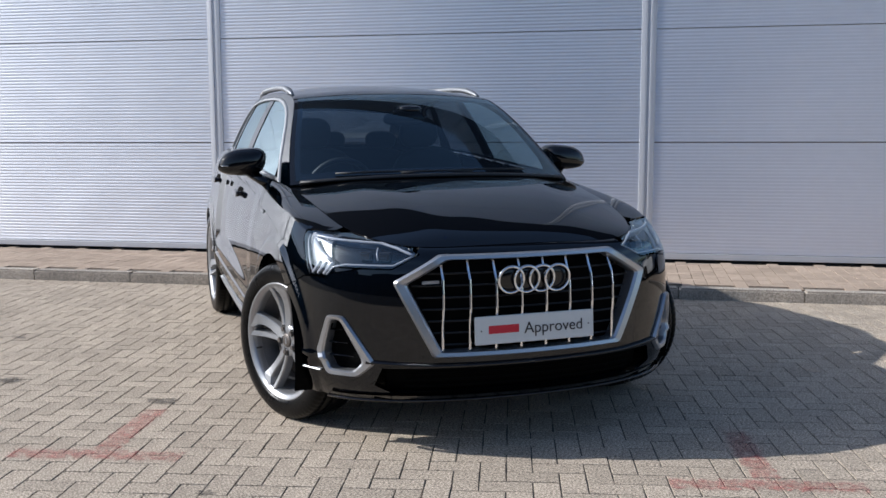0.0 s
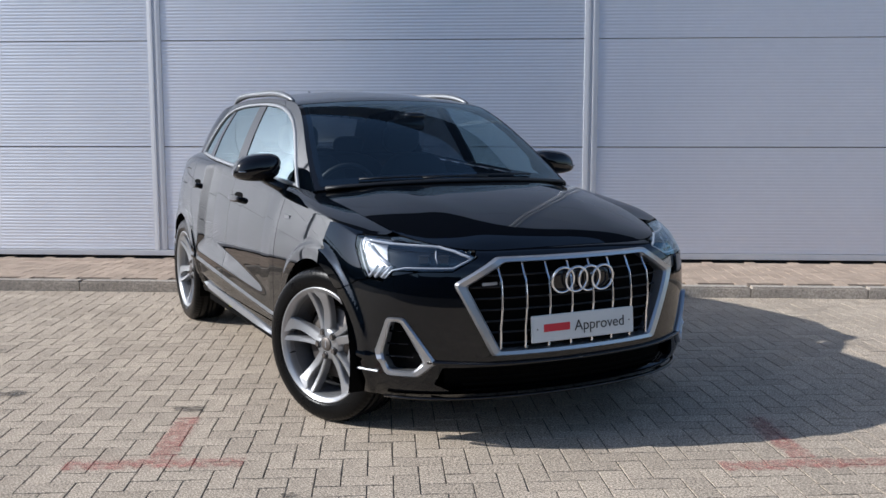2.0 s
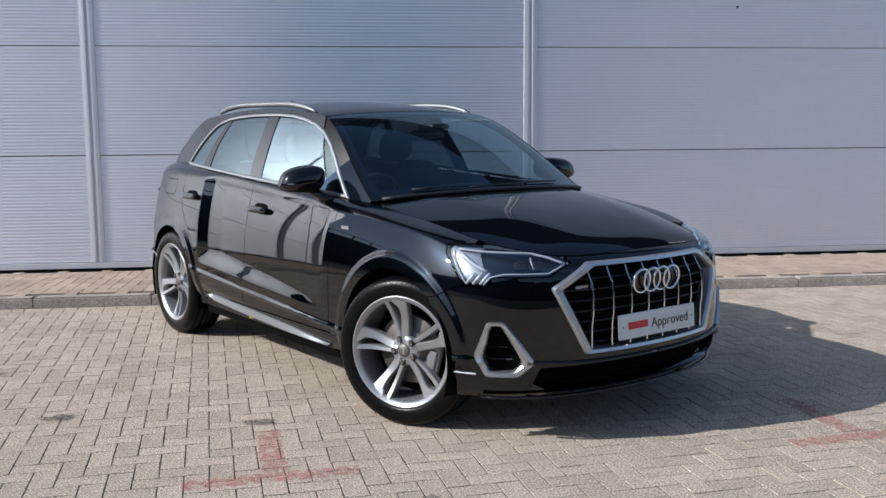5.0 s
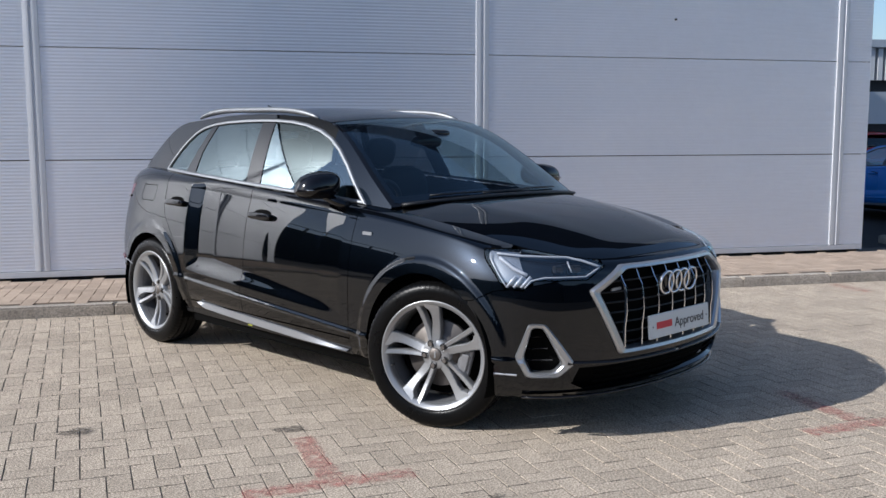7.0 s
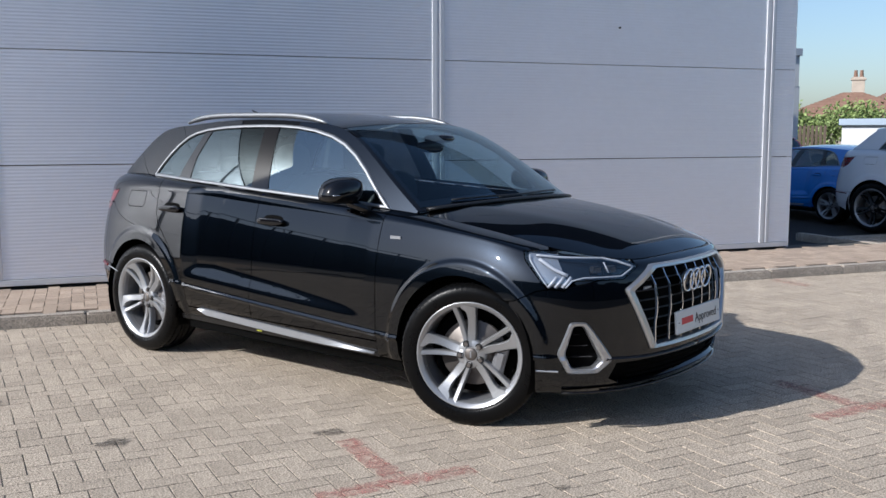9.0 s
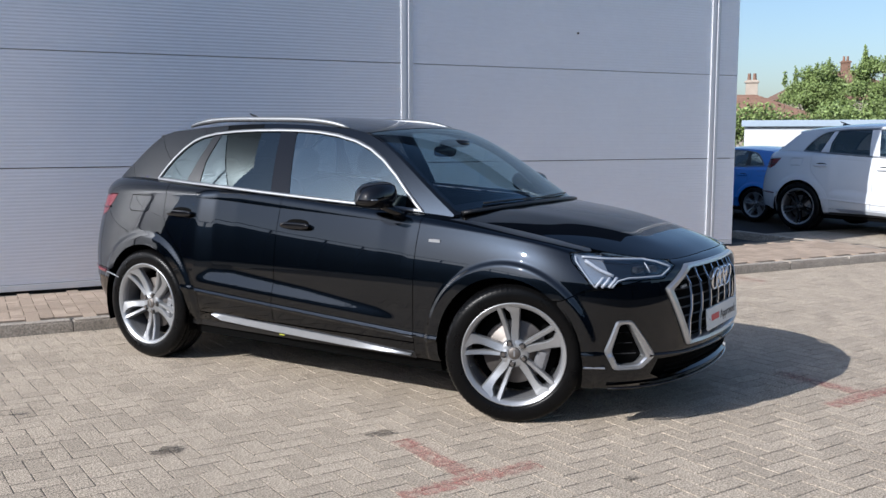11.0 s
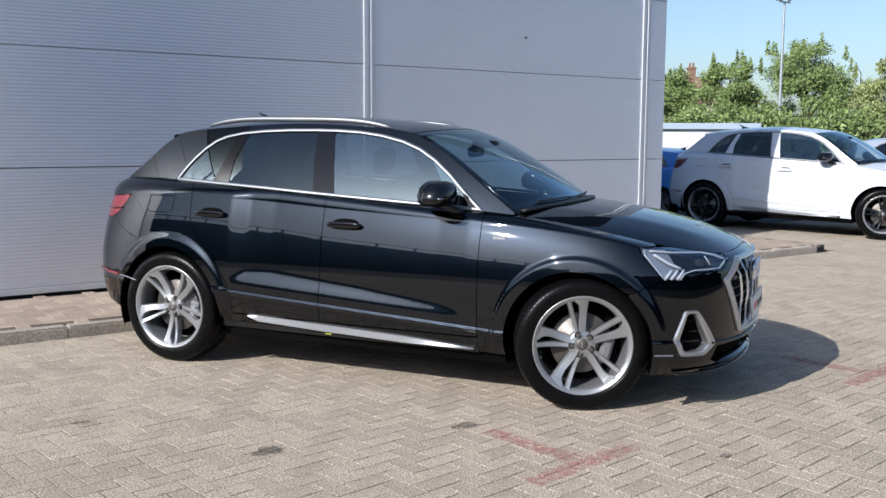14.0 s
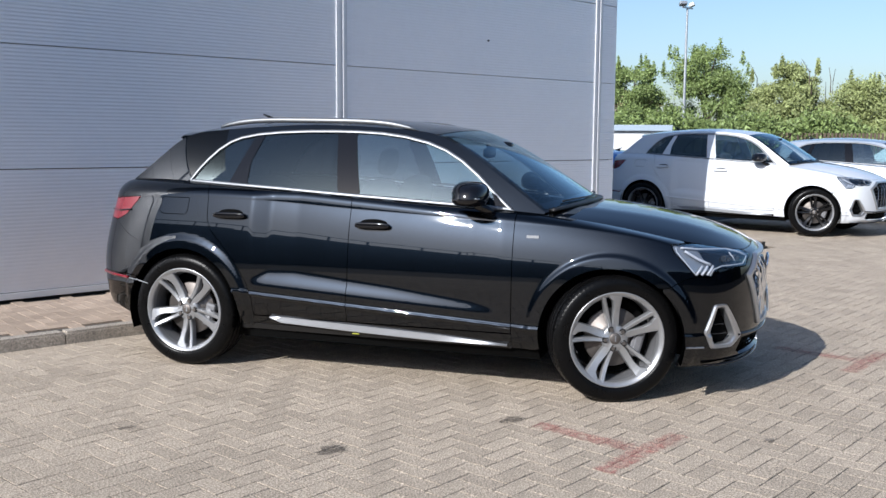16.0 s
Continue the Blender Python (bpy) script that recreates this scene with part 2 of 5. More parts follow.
def brick_form(lx, ly, top, chamfer=0.0014, depth=0.03):
    """One chamfered block about its centre, with its top at height top."""
    hx, hy = lx / 2, ly / 2
    v = [(sx * hx, sy * hy, top - depth) for sx, sy in ((-1, -1), (1, -1), (1, 1), (-1, 1))]
    v += [(sx * hx, sy * hy, top - chamfer * 0.6) for sx, sy in ((-1, -1), (1, -1), (1, 1), (-1, 1))]
    v += [(sx * (hx - chamfer), sy * (hy - chamfer), top) for sx, sy in ((-1, -1), (1, -1), (1, 1), (-1, 1))]
    f = [(i + k, (i + 1) % 4 + k, (i + 1) % 4 + k + 4, i + k + 4) for k in (0, 4) for i in range(4)] + [(8, 9, 10, 11)]
    return np.array(v), f


def lay(places, turn, top, lx=0.1945, ly=0.0945, seed=1, tilt=0.003, edge=None):
    """All the blocks at these places as one mesh, cut straight along the edge (x0, x1, y0, y1)."""
    rng = np.random.default_rng(seed)
    v0, f0 = brick_form(lx, ly, 0.0)
    c, s = math.cos(turn), math.sin(turn)
    verts, faces = [], []
    for n, (x, y, across) in enumerate(places):
        cc, ss = (c, s) if across else (-s, c)
        dz, tx, ty, j = rng.normal(0, 0.0004), rng.normal(0, tilt), rng.normal(0, tilt), rng.normal(0, 0.012)
        cj, sj = cc - ss * j, ss + cc * j
        px = x + v0[:, 0] * cj - v0[:, 1] * sj
        py = y + v0[:, 0] * sj + v0[:, 1] * cj
        pz = top + v0[:, 2] + dz + tx * v0[:, 0] + ty * v0[:, 1]
        if edge:
            px, py = np.clip(px, edge[0], edge[1]), np.clip(py, edge[2], edge[3])
            if np.ptp(px) < 0.012 or np.ptp(py) < 0.012:
                continue
        base = 12 * len(verts)
        verts.append(np.stack([px, py, pz], 1))
        faces += [tuple(k + base for k in q) for q in f0]
    return np.concatenate(verts), faces


TURN_BRICK = radians(7.0)
near = lambda x, y: -3.4 < x < -1.0 and 3.15 < y < 5.65 and math.hypot(x + 2.0, y - 3.9) < 1.18
yard = thing("paving", pose(0, 0, 0), "weathered grey-buff concrete block paving laid in herringbone", "paving", kind="structure")
bed = lambda x0, x1, y0, y1: ([(x0, y0, -0.0032), (x1, y0, -0.0032), (x1, y1, -0.0032), (x0, y1, -0.0032)], [(0, 1, 2, 3)])
part("joint_sand", bed(-9.51, 15.01, -3.01, KERB_Y), SAND, yard)
part("joint_sand", bed(6.44, 15.01, KERB_Y, 10.51), SAND, yard)
for edge in ((-9.5, 15.0, -3.0, KERB_Y - 0.008), (6.45, 15.0, KERB_Y - 0.004, 10.5)):
    far_places = bricks(edge[0] - 0.1, edge[1] + 0.1, edge[2] - 0.1, edge[3] + 0.1, TURN_BRICK, keep=lambda x, y: not near(x, y))
    rest = part("paving_blocks", lay(far_places, TURN_BRICK, 0.0, edge=edge), PAVER_JOINED, yard)
    tagged(rest, kind="stuff")
walk_places = bricks(-9.5, 6.2, KERB_Y + 0.16, WALL_Y - 0.05, 0.0)
tagged(part("walkway_blocks", lay(walk_places, 0.0, STEP, seed=3), PAVER_RED, pavement), kind="stuff")

# concrete kerb stones with a rounded top edge, and gutter line
kerb = thing("kerb", pose(0, 0, 0), "weathered grey concrete kerb stones edging the walkway", "kerb", kind="structure")
stone_mesh = None
for i in range(17):
    x = -9.55 + i * 0.915
    if stone_mesh is None:
        bm = bmesh.new()
        bmesh.ops.create_cube(bm, size=1)
        for v in bm.verts:
            v.co = Vector((v.co.x * 0.907, v.co.y * 0.125, v.co.z * 0.17 - 0.085 + STEP))
        bmesh.ops.bevel(bm, geom=[e for e in bm.edges if all(v.co.z > 0 for v in e.verts)], offset=0.014, segments=2, affect="EDGES")
        stone = part("kerb_stone", bm, KERB, kerb)
        stone_mesh = stone.data
    else:
        stone = part("kerb_stone", stone_mesh, KERB, kerb)
    stone.matrix_basis = pose(x + 0.4575, KERB_Y + 0.0625, 0, 0, 0, 0)
for i in range(3):
    stone = part("kerb_stone", stone_mesh, KERB, kerb)
    stone.matrix_basis = pose(6.10, KERB_Y + 0.58 + i * 0.915, 0, 0, 0, 90)

# the clad building
BAYS = [-8.02, -3.885, 0.27, 4.355]
ROWS_Z = [0.168, 1.175, 2.18, 3.18, 4.18, 4.95]
wall = thing("wall_north", pose(0, 0, 0), "building wall of silver-grey ribbed metal cladding panels", "wall", kind="structure")
part("wall_core", box(WEST_X, CORNER_X - 0.02, WALL_Y + 0.05, WALL_Y + 9.0, 0.0, 6.75), GAP, wall)
part("base_rail", box(WEST_X, CORNER_X - 0.01, WALL_Y - 0.012, WALL_Y + 0.06, 0.108, 0.162, 0.004), CLAD_TRIM, wall)


def ribbed(width, z0, z1, pitch=0.03125, depth=0.0017):
    """A panel, its base corner at the origin, with shallow level ribs facing -y."""
    n = max(1, round((z1 - z0) / pitch))
    p = (z1 - z0) / n
    zs, ys = [], []
    for i in range(n):
        zs += [z0 + i * p + p * k for k in (0.0, 0.40, 0.52, 0.88)]
        ys += [0, 0, depth, depth]
    zs, ys = np.array([z0] + zs + [z1, z1]), np.array([0.05] + ys + [0, 0.05])
    m = len(zs)
    verts = [(x, y, z) for x in (0, width) for y, z in zip(ys, zs)]
    faces = [(i, m + i, m + i + 1, i + 1) for i in range(m - 1)]
    faces += [tuple(range(m)), tuple(range(2 * m - 1, m - 1, -1))]
    return verts, faces


panel_meshes = {}
edges_x = [WEST_X] + BAYS + [CORNER_X]
for a, b in zip(edges_x[:-1], edges_x[1:]):
    for z0, z1 in zip(ROWS_Z[:-1], ROWS_Z[1:]):
        key = (round(b - a, 2), round(z1 - z0, 2))
        if key not in panel_meshes:
            panel_meshes[key] = mesh_of("panel", *ribbed(b - a - 0.004, 0.0, z1 - z0 - 0.009), CLAD)
        part("panel", panel_meshes[key], CLAD, wall).location = (a + 0.002, WALL_Y, z0)


def cover_strip(h):
    """The joint cover between two bays: a top hat with two raised edges and a groove."""
    prof = [(-0.066, 0.0), (-0.064, -0.010), (-0.034, -0.013), (-0.016, -0.013), (-0.012, -0.004), (0.012, -0.004), (0.016, -0.013), (0.034, -0.013), (0.064, -0.010), (0.066, 0.0)]
    k = len(prof)
    verts = [(x, y, z) for z in (0.165, h) for x, y in prof]
    return verts, [(i, i + 1, k + i + 1, k + i) for i in range(k - 1)]


strip_mesh = mesh_of("cover_strip", *cover_strip(4.95), CLAD_TRIM)
for x in BAYS:
    part("cover_strip", strip_mesh, CLAD_TRIM, wall, "paler folded metal joint strip").location = (x, WALL_Y, 0)
# unseen upper band, added so that the bonnet mirrors something dark above the panels
part("fascia", box(WEST_X, CORNER_X + 0.01, WALL_Y - 0.01, WALL_Y + 0.06, 4.96, 6.7, 0.006), FASCIA, wall, "unseen dark blue-grey upper fascia, added for the bonnet to mirror")
part("corner_trim", box(CORNER_X - 0.002, CORNER_X + 0.010, WALL_Y + 0.001, WALL_Y + 0.05, 0.1, 4.95), CLAD, wall)
part("side_cladding", box(CORNER_X - 0.02, CORNER_X + 0.004, WALL_Y + 0.05, WALL_Y + 9.0, 0.1, 6.7), CLAD, wall)
bm = cylinder(0.011, 0.011, 0.02, 10)
part("wall_fixing", moved(bm, pose(2.354, WALL_Y - 0.006, 2.573, 90)), GAP, wall, "small dark fixing hole")

# worn red bay markings painted on the blocks
def marking(x, y, turn, arms):
    t = thing("bay_marking", pose(x, y, 0, 0, 0, turn), "faded red painted parking bay mark on paving", "road marking", "bay markings", "structure")
    for (x0, x1, y0, y1) in arms:
        n, m = max(2, round((x1 - x0) / 0.02)), max(2, round((y1 - y0) / 0.02))
        rng = np.random.default_rng(7)
        verts, faces = [], []
        for i in range(n + 1):
            for j in range(m + 1):
                e = 0.006 if i in (0, n) or j in (0, m) else 0.0
                verts.append((x0 + (x1 - x0) * i / n + rng.normal(0, e), y0 + (y1 - y0) * j / m + rng.normal(0, e), 0.0045))
        for i in range(n):
            for j in range(m):
                if rng.random() > 0.08:
                    faces.append((i * (m + 1) + j, (i + 1) * (m + 1) + j, (i + 1) * (m + 1) + j + 1, i * (m + 1) + j + 1))
        part("painted_line", (verts, faces), MARK, t)


marking(-1.94, 3.55, 7, [(-0.37, 0.34, -0.05, 0.05), (-0.05, 0.05, 0.054, 0.62)])
marking(0.67, 3.70, 7, [(-0.37, 0.34, -0.05, 0.05), (-0.05, 0.05, 0.054, 0.62)])
marking(3.27, 7.05, 7, [(-0.05, 0.05, 0.0, 0.45)])
marking(-2.34, 7.02, 7, [(-0.05, 0.05, 0.0, 0.45)])


# a plain dark row of buildings behind the camera, which the paint and glass mirror
rng = np.random.default_rng(21)
row = [box(-46 + 9 * k, -46 + 9 * k + 9, -34, -30 + rng.uniform(-0.6, 0.6), -0.02, rng.uniform(5.6, 7.6)) for k in range(12)]
row += [box(-36, -31 + rng.uniform(-0.6, 0.6), -29 + 9 * k, -20 + 9 * k, -0.02, rng.uniform(6.6, 7.3)) for k in range(9)]
row += [box(-30.2, -30.1, -28 + 1.5 * k, -27.9 + 1.5 * k, -0.02, 7.6) for k in range(48)] + [box(-30.2, -30.1, -28, 43, 7.5, 7.6)]
behind = part("backdrop_south", joined(*row), GAP)
tagged(behind, "plain dark building row across the yard", "backdrop", kind="structure")

OIL = material("oil_stain", (0.05, 0.045, 0.04), 0.7, vary=0.3, scale=30)
worn(OIL, 0.45, 30)
for x, y, r, squeeze in ((-3.04, 4.51, 0.075, 0.7), (-2.05, 4.30, 0.09, 0.5), (-3.62, 5.45, 0.05, 0.4), (-1.35, 3.25, 0.04, 0.6), (-4.35, 6.2, 0.06, 0.5)):
    rs = np.random.default_rng(int(abs(x) * 1000))
    a = np.linspace(0, 2 * math.pi, 19)[:-1]
    k = 1 + 0.25 * rs.normal(size=18)
    spot = part("oil_stain", ([(0, 0, 0)] + [(r * q * math.cos(t), r * q * squeeze * math.sin(t), 0) for t, q in zip(a, k)], [(0, i + 1, (i + 1) % 18 + 1) for i in range(18)]), OIL)
    spot.location = (x, y, 0.0042)
    tagged(spot, "dark oil stain soaked into the paving", "stain", "stains on the paving", "structure")

# ---- the body shape of the black car: x to its right, y ahead of the front axle, z up ----
def spline(knots, values):
    """A natural cubic spline through values (n or n x k) at the knots."""
    t, v = np.asarray(knots, float), np.asarray(values, float)
    v = v.reshape(len(t), -1)
    h = np.diff(t)
    n = len(t)
    a, r = np.zeros((n, n)), np.zeros((n, v.shape[1]))
    a[0, 0] = a[-1, -1] = 1
    for i in range(1, n - 1):
        a[i, i - 1], a[i, i], a[i, i + 1] = h[i - 1], 2 * (h[i - 1] + h[i]), h[i]
        r[i] = 6 * ((v[i + 1] - v[i]) / h[i] - (v[i] - v[i - 1]) / h[i - 1])
    m = np.linalg.solve(a, r)

    def at(x):
        x = np.asarray(x, float)
        i = np.clip(np.searchsorted(t, x) - 1, 0, n - 2)
        d, e, hh = (t[i + 1] - x)[..., None], (x - t[i])[..., None], h[i][..., None]
        return (m[i] * d**3 + m[i + 1] * e**3) / (6 * hh) + (v[i] / hh - m[i] * hh / 6) * d + (v[i + 1] / hh - m[i + 1] * hh / 6) * e

    return at


# half of the plan outline from the nose round the right side to the tail
OUT_X = [0, 0.25, 0.44, 0.62, 0.76, 0.845, 0.893, 0.910, 0.917, 0.9195, 0.922, 0.9225, 0.919, 0.908, 0.88, 0.815, 0.69, 0.45, 0]
OUT_Y = [0.812, 0.797, 0.758, 0.682, 0.57, 0.42, 0.22, 0, -0.30, -0.60, -1.1, -1.6, -2.2, -2.68, -3.0, -3.23, -3.41, -3.50, -3.535]
SHOULDER = [0.77, 0.77, 0.775, 0.785, 0.81, 0.85, 0.905, 0.94, 0.965, 0.98, 1.005, 1.03, 1.065, 1.07, 1.06, 1.05, 1.04, 1.03, 1.03]
TOP_X = [0, 0.24, 0.42, 0.545, 0.62, 0.665, 0.70, 0.72, 0.745, 0.772, 0.80, 0.806, 0.79, 0.73, 0.692, 0.655, 0.59, 0.42, 0]
TOP_Y = [0.72, 0.712, 0.678, 0.60, 0.48, 0.36, 0.18, -0.02, -0.30, -0.60, -1.1, -1.6, -2.2, -2.72, -2.98, -3.15, -3.26, -3.34, -3.38]
TOP_Z = [0.838, 0.836, 0.835, 0.85, 0.87, 0.892, 0.932, 0.968, 1.01, 1.038, 1.064, 1.092, 1.13, 1.163, 1.17, 1.165, 1.155, 1.145, 1.14]
half = np.stack([OUT_X, OUT_Y], 1)
U_KNOT = np.concatenate([[0], np.cumsum(np.hypot(*np.diff(half, axis=0).T))])
U_END = U_KNOT[-1]
both = lambda a, odd: np.concatenate([(-1 if odd else 1) * np.array(a)[:0:-1], a])
U_ALL = np.concatenate([-U_KNOT[:0:-1], U_KNOT])
outline = spline(U_ALL, np.stack([both(OUT_X, 1), both(OUT_Y, 0)], 1))
shoulder = spline(U_ALL, both(SHOULDER, 0))
topline = spline(U_ALL, np.stack([both(TOP_X, 1), both(TOP_Y, 0), both(TOP_Z, 0)], 1))
u_fine = np.linspace(0, U_END, 1500)
o_fine = outline(u_fine)
u_at_y = lambda y: np.interp(-np.asarray(y, float), -o_fine[:, 1], u_fine)
u_at_x = lambda x: np.sign(x) * np.interp(np.abs(x), o_fine[:450, 0], u_fine[:450])
top_fine = topline(u_fine)
belt_x = lambda y: np.interp(-np.asarray(y, float), -top_fine[:, 1], top_fine[:, 0])
belt_z = lambda y: np.interp(-np.asarray(y, float), -top_fine[:, 1], top_fine[:, 2])

BASE_Z = 0.20
lean_form = spline([0.40, 0.55, 0.66, 0.74, 0.84, 0.92, 0.97, 1.02], [0, 0, -0.001, -0.007, -0.022, -0.040, -0.054, -0.070])


def side_form(ze, z, y):
    """The door side in section: sill, a sharp rising crease, a hollow facet above it, then leaning in to the shoulder."""
    zc = 0.388 + 0.058 * np.clip(-y - 0.48, 0, 1.9)
    d = z - zc
    k = np.interp(-y, [0.62, 0.80, 1.3, 1.9, 2.08, 2.2], [0, 0.35, 0.75, 1.0, 0.8, 0.0])
    low = np.interp(d, [-0.30, -0.13, -0.08, -0.03, -0.014, 0.0, 0.018, 0.04], [-0.09, -0.03, -0.010, -0.003, -0.001, 0.014, 0.004, 0.004])
    top = 0.045 + 0.075 * k
    hollow = -0.030 * k * smooth(0.0, 1.0, (d - 0.055) / np.maximum(top, 0.01))
    lean = lean_form(np.clip(ze, 0.4, 1.02))[..., 0]
    return low + hollow + lean


front_form = spline([0.20, 0.25, 0.30, 0.40, 0.55, 0.68, 0.77], [-0.10, -0.035, -0.012, 0.0, 0.0, -0.008, -0.022])
rear_form = spline([0.20, 0.30, 0.45, 0.60, 0.80, 1.05], [-0.16, -0.06, -0.01, 0.0, -0.03, -0.10])
WHEEL_Z, AXLES = 0.356, (0.0, -2.68)


def smooth(a, b, x):
    t = np.clip((x - a) / (b - a), 0, 1)
    return t * t * (3 - 2 * t)


def normal2(u):
    d = outline(u + 1e-3) - outline(u - 1e-3)
    d /= np.linalg.norm(d, axis=-1, keepdims=True)
    return np.stack([-d[..., 1], d[..., 0]], -1)


def shell(u, w, inset=0.0):
    """The lower body: w 0 to 1 from the sill to the shoulder, 1 to 2 rolling over to the hood edge and the window line."""
    u, w = np.asarray(u, float), np.asarray(w, float)
    o, n, zs = outline(u), normal2(u), shoulder(u)[..., 0]

    def low(z):
        ny = n[..., 1]
        wf, wr = np.clip(ny, 0, 1) ** 1.3, np.clip(-ny, 0, 1) ** 1.3
        ze = np.where(z > 0.75, 0.75 + (z - 0.75) * 0.27 / (zs - 0.75 + 1e-6), z)
        s = side_form(ze, z, o[..., 1])
        f = front_form(np.clip(z, 0.2, 0.8))[..., 0]
        r = rear_form(np.clip(z, 0.2, 1.05))[..., 0]
        off = wf * f + wr * r + (1 - wf - wr) * s
        for ya in AXLES:
            rr = np.hypot(o[..., 1] - ya, z - WHEEL_Z)
            off = off + 0.012 * smooth(0.478, 0.450, rr) * smooth(0.3, 0.9, np.abs(n[..., 0]))
        return np.concatenate([o + n * (off - inset)[..., None], z[..., None]], -1)

    lw = np.clip(w, 0, 1)
    p = low(BASE_Z + (zs - BASE_Z) * lw)
    t = np.clip(w - 1, 0, 1)[..., None]
    s = low(zs)
    e = topline(u) - np.concatenate([n, np.zeros_like(n[..., :1]) + 0.3], -1) * inset
    c = s + (e - s) * np.array([0.12, 0.12, 0.72])
    b = (1 - t) ** 2 * s + 2 * t * (1 - t) * c + t * t * e
    return np.where(w[..., None] > 1, b, p)


def side_upper(y, z, out=0.0):
    """The leaning window side above the belt line."""
    dz = np.maximum(0, z - belt_z(y))
    return np.stack([belt_x(y) - 0.40 * dz - 0.30 * dz * dz + out, np.asarray(y, float), np.asarray(z, float)], -1)


HOOD_Y = [-0.52, -0.30, 0.0, 0.2, 0.4, 0.56, 0.66, 0.72]
HOOD_Z = [1.085, 1.072, 1.04, 1.008, 0.962, 0.912, 0.872, 0.838]
hood_mid = spline(HOOD_Y, HOOD_Z)


def hood(x, y):
    """The bonnet as a height over the plan, with two raised ridges."""
    x, y = np.asarray(x, float), np.asarray(y, float)
    ex = np.maximum(belt_x(y), 0.03)
    s = np.clip(np.abs(x) / ex, 0, 1)
    zc = hood_mid(np.clip(y, -0.52, 0.72))[..., 0]
    z = zc + (belt_z(y) - zc) * s**2.6
    ridge = 0.30 + 0.22 * np.clip((0.6 - y) / 1.1, 0, 1)
    z = z + 0.0035 * np.exp(-(((np.abs(x) - ridge) / 0.09) ** 2)) * smooth(0.68, 0.45, y)
    return np.stack([x, y, z], -1)


# the upper edge: windscreen side, roof edge and tail pillar, seen from the side
EDGE_Y = [-0.40, -0.62, -0.81, -1.0, -1.10, -1.30, -1.70, -2.20, -2.60, -2.83, -2.94, -3.08, -3.22]
EDGE_Z = [1.035, 1.19, 1.322, 1.43, 1.468, 1.498, 1.522, 1.515, 1.488, 1.445, 1.37, 1.25, 1.155]
edge_len = np.concatenate([[0], np.cumsum(np.hypot(np.diff(EDGE_Y), np.diff(EDGE_Z)))])
edge_curve = spline(edge_len, np.stack([EDGE_Y, EDGE_Z], 1))
E_WS, E_ROOF, E_END = edge_len[4], edge_len[9], edge_len[-1]
BOW_S = [0, E_WS * 0.5, E_WS, E_WS + 0.4, E_WS + 1.0, E_ROOF, E_END]
bow = spline(BOW_S, [(0.17, 0.035), (0.13, 0.035), (0.085, 0.030), (0.03, 0.045), (0, 0.05), (-0.06, 0.035), (-0.08, 0.01)])


def top_loft(s, t):
    """Windscreen, roof and rear screen between the two upper edges; t from -1 to 1 across."""
    e = edge_curve(np.clip(s, 0, E_END))
    p = side_upper(e[..., 0], e[..., 1])
    b = bow(np.clip(s, 0, E_END))
    k = 1 - np.abs(t) ** 2.2
    return np.stack([p[..., 0] * t, p[..., 1] + b[..., 0] * k, p[..., 2] + b[..., 1] * k], -1)


# ---- cutting panels out of the shapes ----
def polygon(points):
    a = np.array(points, float)
    b = np.roll(a, -1, 0)

    def sd(q):
        out = np.full(len(q), 1e9)
        inside = np.zeros(len(q), bool)
        for p0, p1 in zip(a, b):
            e, w = p1 - p0, q - p0
            k = np.clip((w @ e) / max(e @ e, 1e-12), 0, 1)
            out = np.minimum(out, np.linalg.norm(w - k[:, None] * e, axis=1))
            hit = (p0[1] > q[:, 1]) != (p1[1] > q[:, 1])
            if hit.any():
                xx = p0[0] + (q[:, 1] - p0[1]) / (p1[1] - p0[1] + 1e-15) * e[0]
                inside ^= hit & (q[:, 0] < xx)
        return np.where(inside, -out, out)

    return sd


def both_of(*f):
    return lambda q: np.max([g(q) for g in f], 0)


def without(f, *others):
    return lambda q: np.max([f(q)] + [-g(q) for g in others], 0)


def grown(f, d):
    return lambda q: f(q) - d


